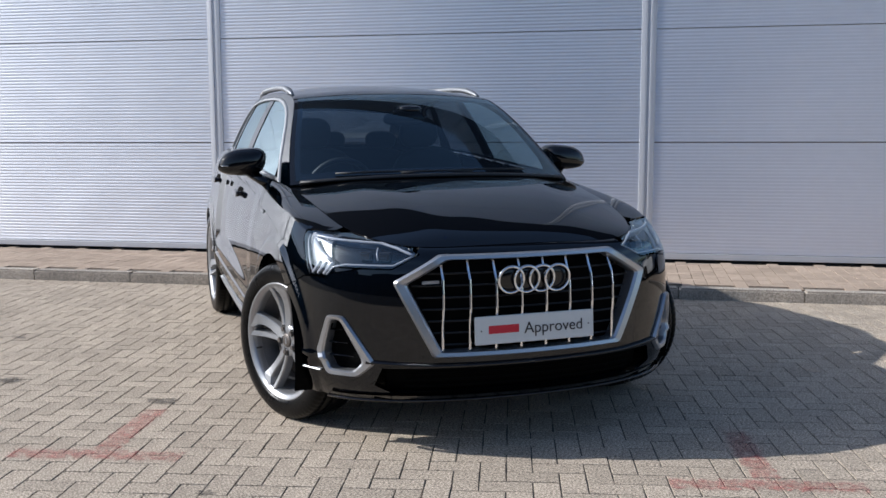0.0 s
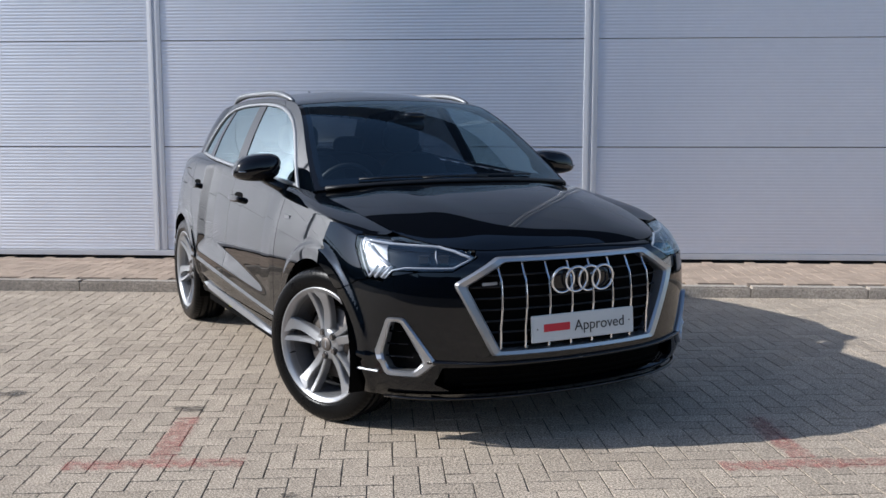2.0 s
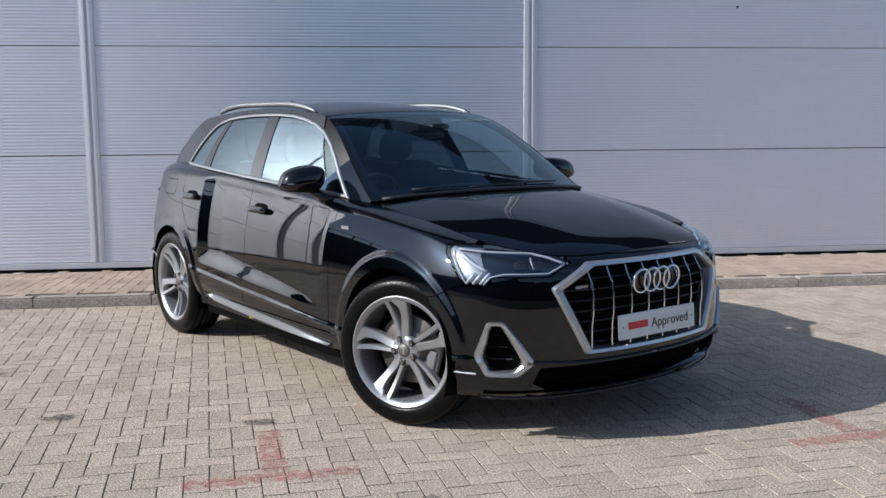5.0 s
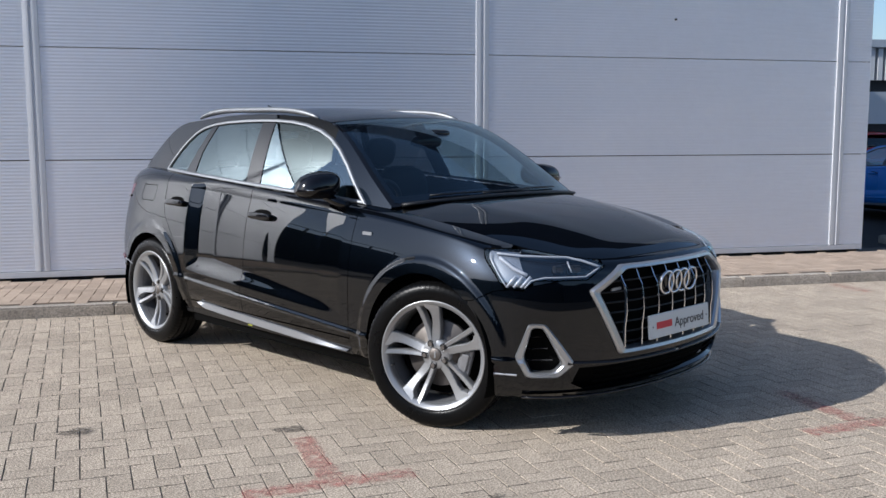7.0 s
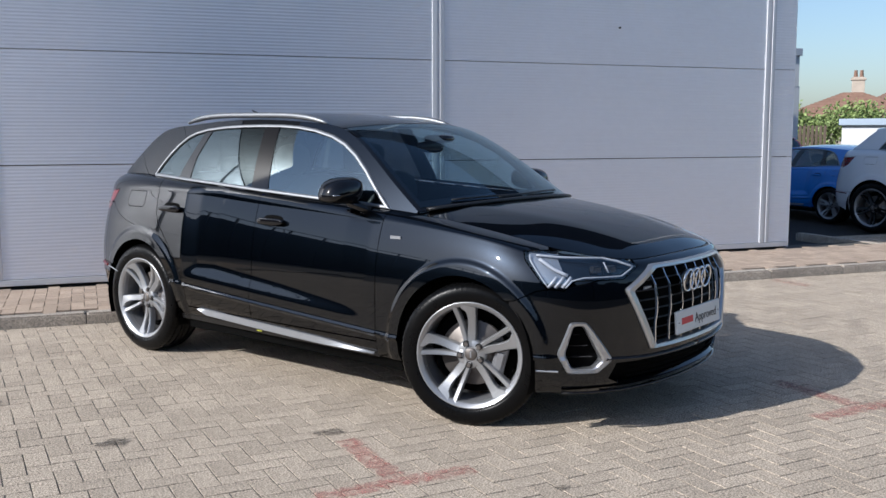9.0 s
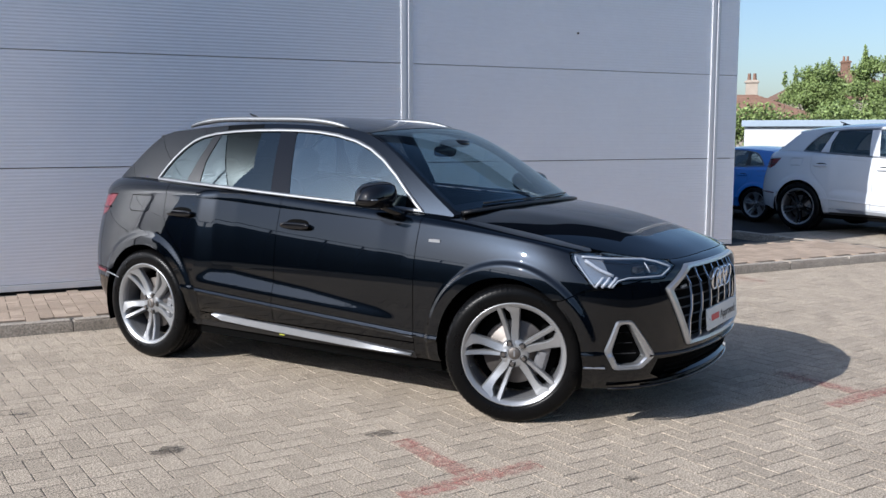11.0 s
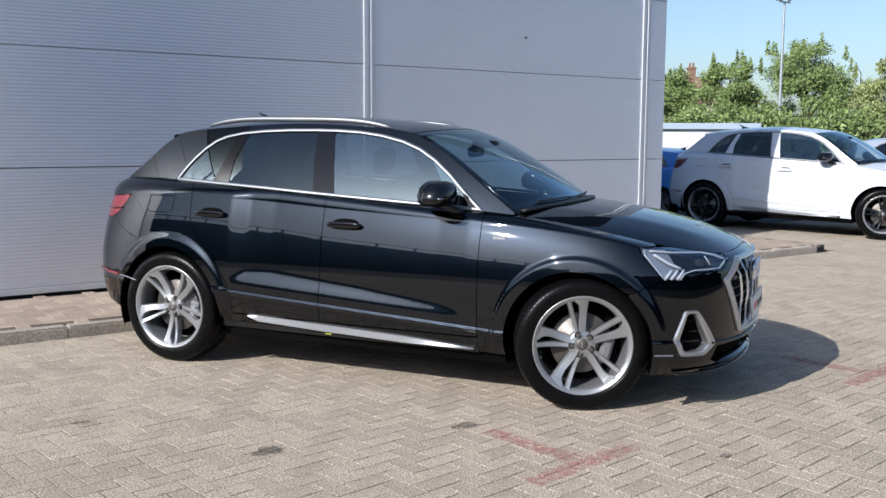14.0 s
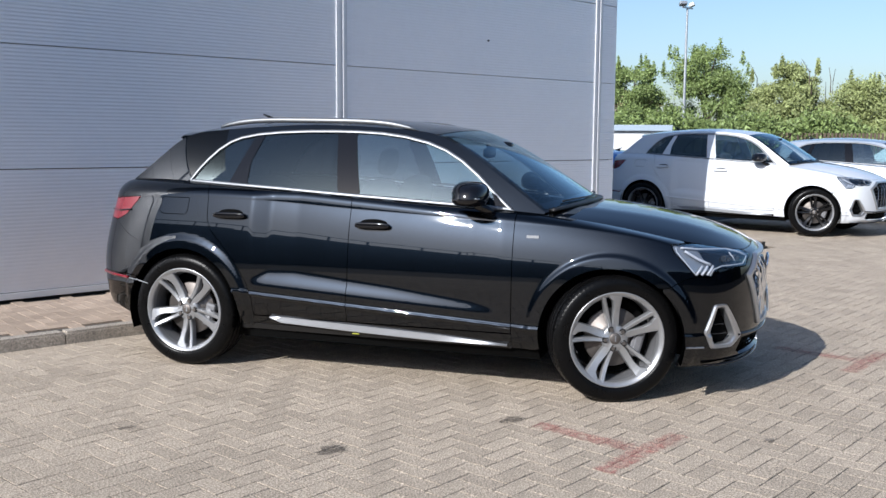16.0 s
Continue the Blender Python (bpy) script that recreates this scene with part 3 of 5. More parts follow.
def cut(surface, chart, a0, a1, b0, b1, step_a, step_b, region, gap=0.0022, thick=0.014, mirror=False, flip=False):
    """The piece of a surface inside a region of its chart, its rim drawn exactly, as a bmesh with a turned-in edge."""
    na, nb = max(2, int(abs(a1 - a0) / step_a)), max(2, int(abs(b1 - b0) / step_b))
    ga, gb = np.meshgrid(np.linspace(a0, a1, na + 1), np.linspace(b0, b1, nb + 1), indexing="ij")
    a, b = ga.ravel().copy(), gb.ravel().copy()
    sdf = grown(region, -gap)
    q = chart(a, b)
    d = sdf(q)
    q4 = q.reshape(na + 1, nb + 1, 2)
    cell = np.zeros((na + 1, nb + 1))
    la = np.linalg.norm(np.diff(q4, axis=0), axis=2)
    lb = np.linalg.norm(np.diff(q4, axis=1), axis=2)
    cell[:-1] = np.maximum(cell[:-1], la)
    cell[1:] = np.maximum(cell[1:], la)
    cell[:, :-1] = np.maximum(cell[:, :-1], lb)
    cell[:, 1:] = np.maximum(cell[:, 1:], lb)
    state = np.where(d > 0, 1, -1)
    near_rim = np.abs(d) <= 0.52 * cell.ravel()
    idx = np.where(near_rim)[0]
    if len(idx):
        t = q[idx].copy()
        for _ in range(3):
            dd, h = sdf(t), 2e-4
            gx = (sdf(t + [h, 0]) - sdf(t - [h, 0])) / (2 * h)
            gy = (sdf(t + [0, h]) - sdf(t - [0, h])) / (2 * h)
            gl = np.maximum(gx * gx + gy * gy, 0.25)
            t = t - (dd / gl)[:, None] * np.stack([gx, gy], 1)
        x, y = a[idx].copy(), b[idx].copy()
        for _ in range(4):
            c0 = chart(x, y)
            h = 1e-4
            ja, jb = (chart(x + h, y) - c0) / h, (chart(x, y - h) - c0) / -h
            det = ja[:, 0] * jb[:, 1] - ja[:, 1] * jb[:, 0]
            det = np.where(np.abs(det) < 1e-6, 1e-6, det)
            r = t - c0
            dx, dy = (r[:, 0] * jb[:, 1] - r[:, 1] * jb[:, 0]) / det, (ja[:, 0] * r[:, 1] - ja[:, 1] * r[:, 0]) / det
            x = np.clip(x + np.clip(dx, -0.05, 0.05), min(a0, a1), max(a0, a1))
            y = np.clip(y + np.clip(dy, -0.05, 0.05), min(b0, b1), max(b0, b1))
        ok = np.abs(sdf(chart(x, y))) < 0.003
        a[idx[ok]], b[idx[ok]] = x[ok], y[ok]
        state[idx[ok]] = 0
    pts = surface(a, b)
    if mirror:
        pts = pts * [-1, 1, 1]
    bm = bmesh.new()
    used = {}

    def vert(i):
        if i not in used:
            used[i] = bm.verts.new(pts[i])
        return used[i]

    for i in range(na):
        for j in range(nb):
            c = [i * (nb + 1) + j, (i + 1) * (nb + 1) + j, (i + 1) * (nb + 1) + j + 1, i * (nb + 1) + j + 1]
            s = [state[k] for k in c]
            if 1 in s:
                keep = [k for k, v in zip(c, s) if v <= 0]
                if len(keep) == 3 and -1 in s and s.count(1) == 1:
                    c = keep
                else:
                    continue
            elif max(s) == 0 and min(s) == 0:
                m = chart(np.array([a[c].mean()]), np.array([b[c].mean()]))
                if sdf(m)[0] > 0:
                    continue
            if mirror != flip:
                c = c[::-1]
            try:
                bm.faces.new([vert(k) for k in c])
            except ValueError:
                pass
    bmesh.ops.remove_doubles(bm, verts=bm.verts, dist=0.0004)
    bmesh.ops.dissolve_degenerate(bm, dist=0.0003, edges=bm.edges)
    for f in bm.faces:
        f.smooth = True
    bm.normal_update()
    if thick:
        rim = [e for e in bm.edges if e.is_boundary]
        normals = {v: v.normal.copy() for e in rim for v in e.verts}
        ret = bmesh.ops.extrude_edge_only(bm, edges=rim)
        fresh = [v for v in ret["geom"] if isinstance(v, bmesh.types.BMVert)]
        old = {}
        for e in bm.edges:
            p, r = e.verts
            if p in normals and r not in normals:
                old[r] = p
            elif r in normals and p not in normals:
                old[p] = r
        for v in fresh:
            if v in old:
                v.co = old[v].co - normals[old[v]] * thick
        for e in rim:
            e.smooth = False
    return bm


def shell_chart(u, w):
    p = shell(u, w)
    return np.stack([np.asarray(u, float), p[..., 2]], -1)


flat_chart = lambda a, b: np.stack([np.asarray(a, float), np.asarray(b, float)], -1)
on_side = lambda pts: [(float(u_at_y(y)), z) for y, z in pts]
on_front = lambda pts: [(float(u_at_x(x)), z) for x, z in pts]


def arch(ya, r):
    return polygon(on_side([(ya + r * math.cos(t), WHEEL_Z + r * math.sin(t)) for t in np.linspace(0, 2 * math.pi, 73)[:-1]]))


def strip_sd(lo, hi, axis):
    return lambda q: np.maximum(lo - q[:, axis], q[:, axis] - hi)

# ---- the black car and its parts ----
def on_shell(u, z, out=0.0):
    """The place on the lower body at u and height z, pushed outwards."""
    ws = np.linspace(0, 2, 161)
    res = []
    for uu, zz in zip(np.atleast_1d(u), np.atleast_1d(z)):
        p = shell(np.full(161, uu), ws)
        w = np.interp(zz, p[:, 2], ws)
        q = shell(np.array([uu]), np.array([w]))[0]
        n = normal2(np.array([uu]))[0]
        res.append(q + np.array([n[0], n[1], 0]) * out)
    return np.array(res)


def shell_cut(u0, u1, region, w0=0.0, w1=2.0, inset=0.0, mirror=False, thick=0.014, gap=0.0022, step=0.013, rise=0.018):
    surf = (lambda a, b: shell(a, b, inset)) if inset else shell
    return cut(surf, shell_chart, u0, u1, w0, w1, step, rise, region, gap, thick, mirror, flip=True)


def side_cut(region, out=0.0, mirror=False, thick=0.012, gap=0.0018, y0=-3.3, y1=-0.3, z0=1.0, z1=1.56):
    return cut(lambda a, b: side_upper(a, b, out), flat_chart, y0, y1, z0, z1, 0.014, 0.012, region, gap, thick, mirror)


def subdivided(points, step=0.02, closed=True):
    out = []
    n = len(points)
    for i in range(n if closed else n - 1):
        a, b = np.array(points[i], float), np.array(points[(i + 1) % n], float)
        k = max(1, int(np.linalg.norm(b - a) / step))
        out += [a + (b - a) * j / k for j in range(k)]
    if not closed:
        out.append(np.array(points[-1], float))
    return np.array(out)


def offset_poly(points, d):
    """Move a convex polygon's corners inwards by d (a number, or one for each side)."""
    p = np.array(points, float)
    n = len(p)
    ds = [d] * n if np.isscalar(d) else d
    area = sum(p[i][0] * p[(i + 1) % n][1] - p[(i + 1) % n][0] * p[i][1] for i in range(n))
    sign = 1 if area > 0 else -1
    lines = []
    for i in range(n):
        e = p[(i + 1) % n] - p[i]
        e /= np.linalg.norm(e)
        nn = np.array([-e[1], e[0]]) * sign
        lines.append((p[i] + nn * ds[i], e))
    res = []
    for i in range(n):
        (a, e), (b, f) = lines[i - 1], lines[i]
        m = np.array([[e[0], -f[0]], [e[1], -f[1]]])
        k = np.linalg.solve(m, b - a)
        res.append(a + k[0] * e)
    return res


def frame_ring(outer, inner, proud, deep, sx=1, turn=0.012):
    """A framed opening on the nose: outlines in x and z, its face proud of the body and its throat deep."""
    n = 9
    def along(poly):
        pts = []
        soft = []
        for i in range(len(poly)):
            c = np.array(poly[i], float)
            for other in (poly[i - 1], poly[(i + 1) % len(poly)]):
                d = np.array(other, float) - c
                soft.append(c + d / np.linalg.norm(d) * min(turn, 0.4 * np.linalg.norm(d)))
            soft.insert(-1, c * 0.5 + (soft[-1] + soft[-2]) * 0.25)
        poly = soft
        k = len(poly)
        for i in range(k):
            a, b = np.array(poly[i], float), np.array(poly[(i + 1) % k], float)
            pts += [a + (b - a) * j / n for j in range(n)]
        return np.array(pts)
    o, i = along(outer), along(inner)
    mid = o + (i - o) * 0.22
    mid2 = o + (i - o) * 0.80
    rings = [(o, -0.012), (o, proud * 0.4), (mid, proud), (mid2, proud * 0.75), (i, proud * 0.2), (i, -deep)]
    verts = []
    for pts, out in rings:
        verts.append(on_shell(u_at_x(pts[:, 0]), pts[:, 1], out))
    m = len(o)
    v = np.concatenate(verts) * [sx, 1, 1]
    faces = []
    for r in range(len(rings) - 1):
        for k in range(m):
            q = (r * m + k, r * m + (k + 1) % m, (r + 1) * m + (k + 1) % m, (r + 1) * m + k)
            faces.append(q)
    bm = bmesh.new()
    vs = [bm.verts.new(p) for p in v]
    for f in faces:
        bm.faces.new([vs[k] for k in f])
    bmesh.ops.recalc_face_normals(bm, faces=bm.faces)
    for f in bm.faces:
        f.smooth = True
    for e in bm.edges:
        if len(e.link_faces) == 2 and e.calc_face_angle(0) > radians(28):
            e.smooth = False
    return bm


def blob(cx, cy, cz, hx, hy, hz, power=3.0, n=24, m=14):
    """A rounded box."""
    verts, faces = [], []
    sgn = lambda v: math.copysign(abs(v) ** (2 / power), v)
    for j in range(m + 1):
        b = -math.pi / 2 + math.pi * j / m
        for i in range(n):
            a = 2 * math.pi * i / n
            verts.append((cx + hx * sgn(math.cos(b)) * sgn(math.cos(a)), cy + hy * sgn(math.cos(b)) * sgn(math.sin(a)), cz + hz * sgn(math.sin(b))))
    for j in range(m):
        for i in range(n):
            faces.append((j * n + i, j * n + (i + 1) % n, (j + 1) * n + (i + 1) % n, (j + 1) * n + i))
    return verts, faces


def flipped(vf, sx):
    v, f = vf
    return (v, f) if sx > 0 else ([(-a, b, c) for a, b, c in v], [tuple(reversed(k)) for k in f])


# outlines on the body
GRILLE = [(0.385, 0.812), (0.562, 0.708), (0.412, 0.408), (-0.412, 0.408), (-0.562, 0.708), (-0.385, 0.812)]
GRILLE_IN = offset_poly(GRILLE, [0.036, 0.040, 0.024, 0.040, 0.036, 0.022])
FOG = [(0.781, 0.566), (0.731, 0.567), (0.622, 0.382), (0.686, 0.320), (0.786, 0.320), (0.812, 0.415)]
FOG_IN = [(0.770, 0.548), (0.742, 0.548), (0.668, 0.385), (0.700, 0.345), (0.775, 0.345), (0.793, 0.415)]
LAMP = on_front([(0.462, 0.812), (0.50, 0.834), (0.56, 0.853), (0.63, 0.868)]) + on_side([(0.43, 0.884), (0.32, 0.886), (0.335, 0.845), (0.40, 0.775), (0.445, 0.719), (0.52, 0.711), (0.565, 0.757)]) + on_front([(0.565, 0.755)])
WINDOW = [(-0.570, 1.037), (-0.69, 1.140), (-0.80, 1.240), (-0.91, 1.323), (-1.02, 1.385), (-1.14, 1.430), (-1.29, 1.464), (-1.44, 1.484), (-1.59, 1.493), (-1.74, 1.496), (-1.93, 1.495), (-2.12, 1.488), (-2.28, 1.474), (-2.40, 1.452),
          (-2.475, 1.424), (-2.55, 1.374), (-2.615, 1.313), (-2.666, 1.255), (-2.70, 1.210), (-2.724, 1.172), (-2.715, 1.160), (-2.445, 1.146), (-2.03, 1.125), (-1.6, 1.098), (-1.287, 1.080), (-0.94, 1.060)]
lamp_sd, window_sd = polygon(LAMP), polygon(WINDOW)
arch_f, arch_r = arch(0.0, 0.392), arch(-2.68, 0.392)
U = lambda y: float(u_at_y(y))
SEAM_A, SEAM_B = U(-0.550), U(-1.557)
# what belongs to the nose piece at its rear end, below the seam that runs from the lamp to the wheel arch
nose_sd = polygon([(-9, 0.1), (U(0.1), 0.1), (U(0.1), 0.645), (U(0.30), 0.655), (U(0.40), 0.705), (u_at_x(0.765), 0.735), (u_at_x(0.50), 0.79), (u_at_x(0.44), 0.86), (-9, 0.86)])
mirror_q = lambda f: (lambda q: f(np.stack([np.abs(q[:, 0]), q[:, 1]], 1)))


def window_ring(mir):
    """The bright surround of the side windows: a shallow raised band along their outline."""
    pts = subdivided(WINDOW, 0.012)
    n = len(pts)
    d = np.roll(pts, -3, 0) - np.roll(pts, 3, 0)
    d /= np.linalg.norm(d, axis=1, keepdims=True)
    inward = np.stack([d[:, 1], -d[:, 0]], 1)
    if polygon(WINDOW)(pts + inward * 0.01).mean() > 0:
        inward = -inward
    rows = []
    for a, out in ((0.0, -0.006), (0.001, 0.005), (0.005, 0.008), (0.014, 0.008), (0.0185, 0.005), (0.0195, -0.008)):
        q = pts + inward * a
        rows.append(side_upper(q[:, 0], q[:, 1], out))
    v = np.concatenate(rows)
    f = [(r * n + k, r * n + (k + 1) % n, (r + 1) * n + (k + 1) % n, (r + 1) * n + k) for r in range(5) for k in range(n)]
    bm = bmesh.new()
    vs = [bm.verts.new(p * ([-1, 1, 1] if mir else [1, 1, 1])) for p in v]
    for q in f:
        bm.faces.new([vs[k] for k in q])
    bm.normal_update()
    side = -1 if mir else 1
    if sum(q.normal.x for q in bm.faces) * side < 0:
        bmesh.ops.reverse_faces(bm, faces=bm.faces)
    return bm


def wheel(parent, m, sx, steer, alloy, spin=0.0):
    w = thing("wheel", m @ pose(0, 0, 0, 0, 0, steer) @ pose(0, 0, 0, 0, 90 * sx, 0), "", "")
    w.parent = parent
    prof = [(0.262, 0.098), (0.266, 0.110), (0.278, 0.117), (0.305, 0.1195), (0.332, 0.115), (0.346, 0.104), (0.354, 0.088), (0.3565, 0.066), (0.348, 0.062), (0.348, 0.054), (0.357, 0.050), (0.357, 0.022), (0.348, 0.018), (0.348, 0.008), (0.357, 0.004)]
    prof = prof + [(r, -h) for r, h in prof[::-1]]
    verts, faces = lathe(prof, 240, closed=True)
    k = len(prof)
    verts = [((x * 0.991, y * 0.991, z) if (i % k in (5, 6, 7, 10, 19, 22, 23, 24) and (i // k) % 3 == 0) else (x, y, z)) for i, (x, y, z) in enumerate(verts)]
    tyre = part("tyre", (verts, [tuple(reversed(f)) for f in faces]), RUBBER, w, "black low-profile tyre", smooth=True)
    ring = [(0.289, 0.1178), (0.291, 0.1188), (0.293, 0.1178)]
    part("sidewall_ring", lathe(ring, 96), RUBBER, tyre, smooth=True)
    rim_prof = [(0.267, 0.094), (0.268, 0.110), (0.265, 0.114), (0.260, 0.113), (0.255, 0.108), (0.246, 0.104), (0.240, 0.096), (0.238, 0.080), (0.237, 0.060)]
    part("rim", lathe(rim_prof[::-1], 96), alloy, w, smooth=True)
    part("barrel", lathe([(0.237, 0.060), (0.234, 0.040), (0.230, 0.0), (0.232, -0.07), (0.258, -0.10)][::-1], 96), BARREL if alloy is ALLOY else ALLOY_BLACK, w, "shadowed dark grey inner barrel", smooth=True)
    for k in range(5):
        base = 2 * math.pi * k / 5 - math.pi / 2 + spin
        bm = bmesh.new()

        def strut(left, right, drop, t0=0.0):
            """One bar of an arm, from the hub to the rim flange; left and right give its edges."""
            rows = []
            for i in range(12):
                t = t0 + (1.0 - t0) * i / 11
                r = 0.040 + t * 0.214
                h = 0.076 - 0.008 * math.sin(math.pi * min(1, t * 1.1)) + 0.032 * t**2.2
                x0, x1 = left(t), right(t)
                e = min(0.004, 0.3 * (x1 - x0))
                for x, dz in ((x0 - 0.002, -0.040), (x0, -0.006), (x0 + e, 0.0), (x1 - e, -drop), (x1, -drop - 0.006), (x1 + 0.002, -0.040)):
                    y = math.sqrt(max(r * r - x * x, 0.0004))
                    rows.append(bm.verts.new((x * math.cos(base) - y * math.sin(base), x * math.sin(base) + y * math.cos(base), h + dz)))
            for i in range(11):
                for j in range(5):
                    bm.faces.new((rows[i * 6 + j], rows[i * 6 + j + 1], rows[(i + 1) * 6 + j + 1], rows[(i + 1) * 6 + j]))

        edge = lambda t: 0.026 + 0.031 * t + 0.005 * t**4
        slot0 = lambda t: -edge(t) + 0.021 + 0.004 * t
        slot1 = lambda t: slot0(t) + 0.033 * float(smooth(0.10, 0.75, t)) - 0.016 * float(smooth(0.80, 0.92, t))
        strut(lambda t: -edge(t), slot0, 0.003)
        strut(slot1, edge, 0.008)
        bmesh.ops.recalc_face_normals(bm, faces=bm.faces)
        part("spoke", bm, alloy, w, "forked silver alloy spoke")
    part("hub", lathe([(0.001, 0.072), (0.034, 0.072), (0.066, 0.069), (0.074, 0.062), (0.076, 0.02)][::-1], 48), alloy, w, smooth=True)
    part("centre_cap", lathe([(0.001, 0.0785), (0.027, 0.0780), (0.031, 0.075), (0.032, 0.066)][::-1], 32), STEEL, w, "dark grey centre cap", smooth=True)
    part("cap_mark", box(-0.016, 0.016, -0.0035, 0.0035, 0.0786, 0.0795), ALU, w)
    for s in range(5):
        a = 2 * math.pi * (s + 0.5) / 5 - math.pi / 2 + spin
        part("bolt_recess", moved(cylinder(0.0185, 0.0185, 0.0115, 16), pose(0.055 * math.cos(a), 0.055 * math.sin(a), 0.0670)), PLASTIC, w)
        part("wheel_bolt", moved(cylinder(0.0118, 0.0100, 0.018, 12), pose(0.055 * math.cos(a), 0.055 * math.sin(a), 0.0745)), STEEL if alloy is ALLOY else ALLOY_BLACK, w)
    part("valve", moved(cylinder(0.004, 0.004, 0.03, 8), pose(0.228 * math.sin(0.3), -0.228 * math.cos(0.3), 0.085)), GAP, w)
    part("brake_disc", lathe([(0.165, 0.0), (0.165, 0.018), (0.162, 0.022), (0.098, 0.022), (0.094, 0.034), (0.04, 0.036)][::-1], 64), STEEL, w, "grey brake disc", smooth=True)
    part("drum_back", moved(cylinder(0.212, 0.212, 0.01, 48), pose(0, 0, -0.03)), CORE, w)
    cal = joined(box(-0.075, 0.075, 0.105, 0.172, 0.0, 0.040, 0.014, 3), box(-0.045, 0.045, 0.12, 0.16, 0.034, 0.050, 0.008, 3))
    part("brake_caliper", moved(cal, pose(0, 0, 0, 0, 0, -15 if sx > 0 else 195)), BARREL, w, "pale grey brake caliper")
    return w


def build_car(m, paint, label, front_detail=True, steer=23.0, alloy=ALLOY, group=""):
    car = thing("car", m, label, "car", group)
    RS = ((1, False), (-1, True))
    # nose piece with openings
    low = polygon(on_front([(-0.57, 0.258), (0.57, 0.258), (0.63, 0.29), (0.60, 0.360), (-0.60, 0.360), (-0.63, 0.29)]))
    gr, fog = polygon(on_front(offset_poly(GRILLE, 0.012))), polygon(on_front(offset_poly(FOG, 0.008)))
    nose = without(both_of(mirror_q(nose_sd), strip_sd(0.215, 2, 1)), mirror_q(arch_f), mirror_q(lamp_sd), gr, mirror_q(fog), low)
    front_bumper = part("front_bumper", shell_cut(-U(0.15), U(0.15), nose, 0.0, 1.98, thick=0.02), paint, car)
    # lip under the nose
    pts = subdivided([(x, 0) for x in np.linspace(-0.80, 0.80, 41)], 9, False)[:, 0]
    lip = on_shell(u_at_x(pts), np.full(len(pts), 0.235), 0.012) + [0, 0, -0.012]
    part("lip", tube([tuple(p) for p in lip], 0.012, 8, 0.55), PIANO, front_bumper, "glossy black splitter lip", smooth=True)
    for sx in (1, -1):
        blade = on_side([(0.405, 0.305), (0.50, 0.303)])
        b0 = on_shell(np.array([blade[0][0], blade[1][0]]), np.array([0.332, 0.330]), 0.004) * [sx, 1, 1]
        part("reflector_strip", tube([tuple(b0[0]), tuple(b0[1])], 0.006, 6, 0.8), ALU, front_bumper, "thin satin silver strip")
    # dark backing behind the openings
    back = both_of(strip_sd(-u_at_x(0.60), u_at_x(0.60), 0), strip_sd(0.23, 0.82, 1))
    part("grille_backing", shell_cut(-0.75, 0.75, back, 0.0, 1.9, inset=0.055, thick=0, step=0.04), CORE, car)
    for k in range(7):
        z = 0.452 + k * 0.047
        hwid = np.interp(z, [0.43, 0.705, 0.79], [0.39, 0.512, 0.39]) - 0.01
        xs = np.linspace(-hwid, hwid, 15)
        p = on_shell(u_at_x(xs), np.full(15, z), -0.03)
        part("grille_slat", tube([tuple(v) for v in p], 0.0045, 6, 0.9), PLASTIC, car)
    for k in range(3):
        xs = np.linspace(-0.52, 0.52, 13)
        p = on_shell(u_at_x(xs), np.full(13, 0.282 + 0.026 * k), -0.025)
        part("intake_slat", tube([tuple(v) for v in p], 0.005, 6, 0.8), CORE, car)
    grille = part("grille_frame", frame_ring(GRILLE, GRILLE_IN, 0.020, 0.045), BRUSHED, car, "satin silver six-sided grille frame")
    for x in (-0.375, -0.268, -0.161, -0.054, 0.054, 0.161, 0.268, 0.375):
        zt = np.interp(abs(x), [0, 0.36, 0.53], [0.785, 0.785, 0.70])
        zb = 0.435
        zs = [zb, 0.53, 0.565, 0.60, 0.66, 0.715, 0.745, zt]
        out = [0.004, 0.004, 0.010, 0.014, 0.014, 0.012, -0.002, -0.012]
        p = on_shell(u_at_x(np.full(8, x)), np.array(zs), 0) + np.stack([np.zeros(8), np.array(out), np.zeros(8)], 1)
        v, f = [], []
        for q in p:
            v += [(q[0] - 0.0045, q[1] - 0.011, q[2]), (q[0] - 0.0045, q[1] - 0.002, q[2]), (q[0], q[1], q[2]), (q[0] + 0.0045, q[1] - 0.002, q[2]), (q[0] + 0.0045, q[1] - 0.011, q[2])]
        for i in range(7):
            f += [(i * 5 + j, i * 5 + j + 1, i * 5 + j + 6, i * 5 + j + 5) for j in range(4)]
        part("grille_bar", (v, [tuple(reversed(k)) for k in f]), CHROME, grille, "upright bright chrome bar")
    if front_detail:
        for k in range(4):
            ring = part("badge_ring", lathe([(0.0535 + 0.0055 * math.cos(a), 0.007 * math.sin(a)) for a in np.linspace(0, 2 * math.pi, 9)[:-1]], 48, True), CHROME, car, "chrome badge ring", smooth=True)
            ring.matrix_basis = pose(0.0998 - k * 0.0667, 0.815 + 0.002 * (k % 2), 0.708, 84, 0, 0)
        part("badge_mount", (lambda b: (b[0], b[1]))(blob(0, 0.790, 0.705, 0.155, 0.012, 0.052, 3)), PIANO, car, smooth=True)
        y = 0.826
        plate = part("number_plate", moved(box(-0.26, 0.26, -0.006, 0.006, -0.056, 0.056, 0.004), pose(0, y, 0.513, 4)), WHITE, car, "white show plate with dealer wording")
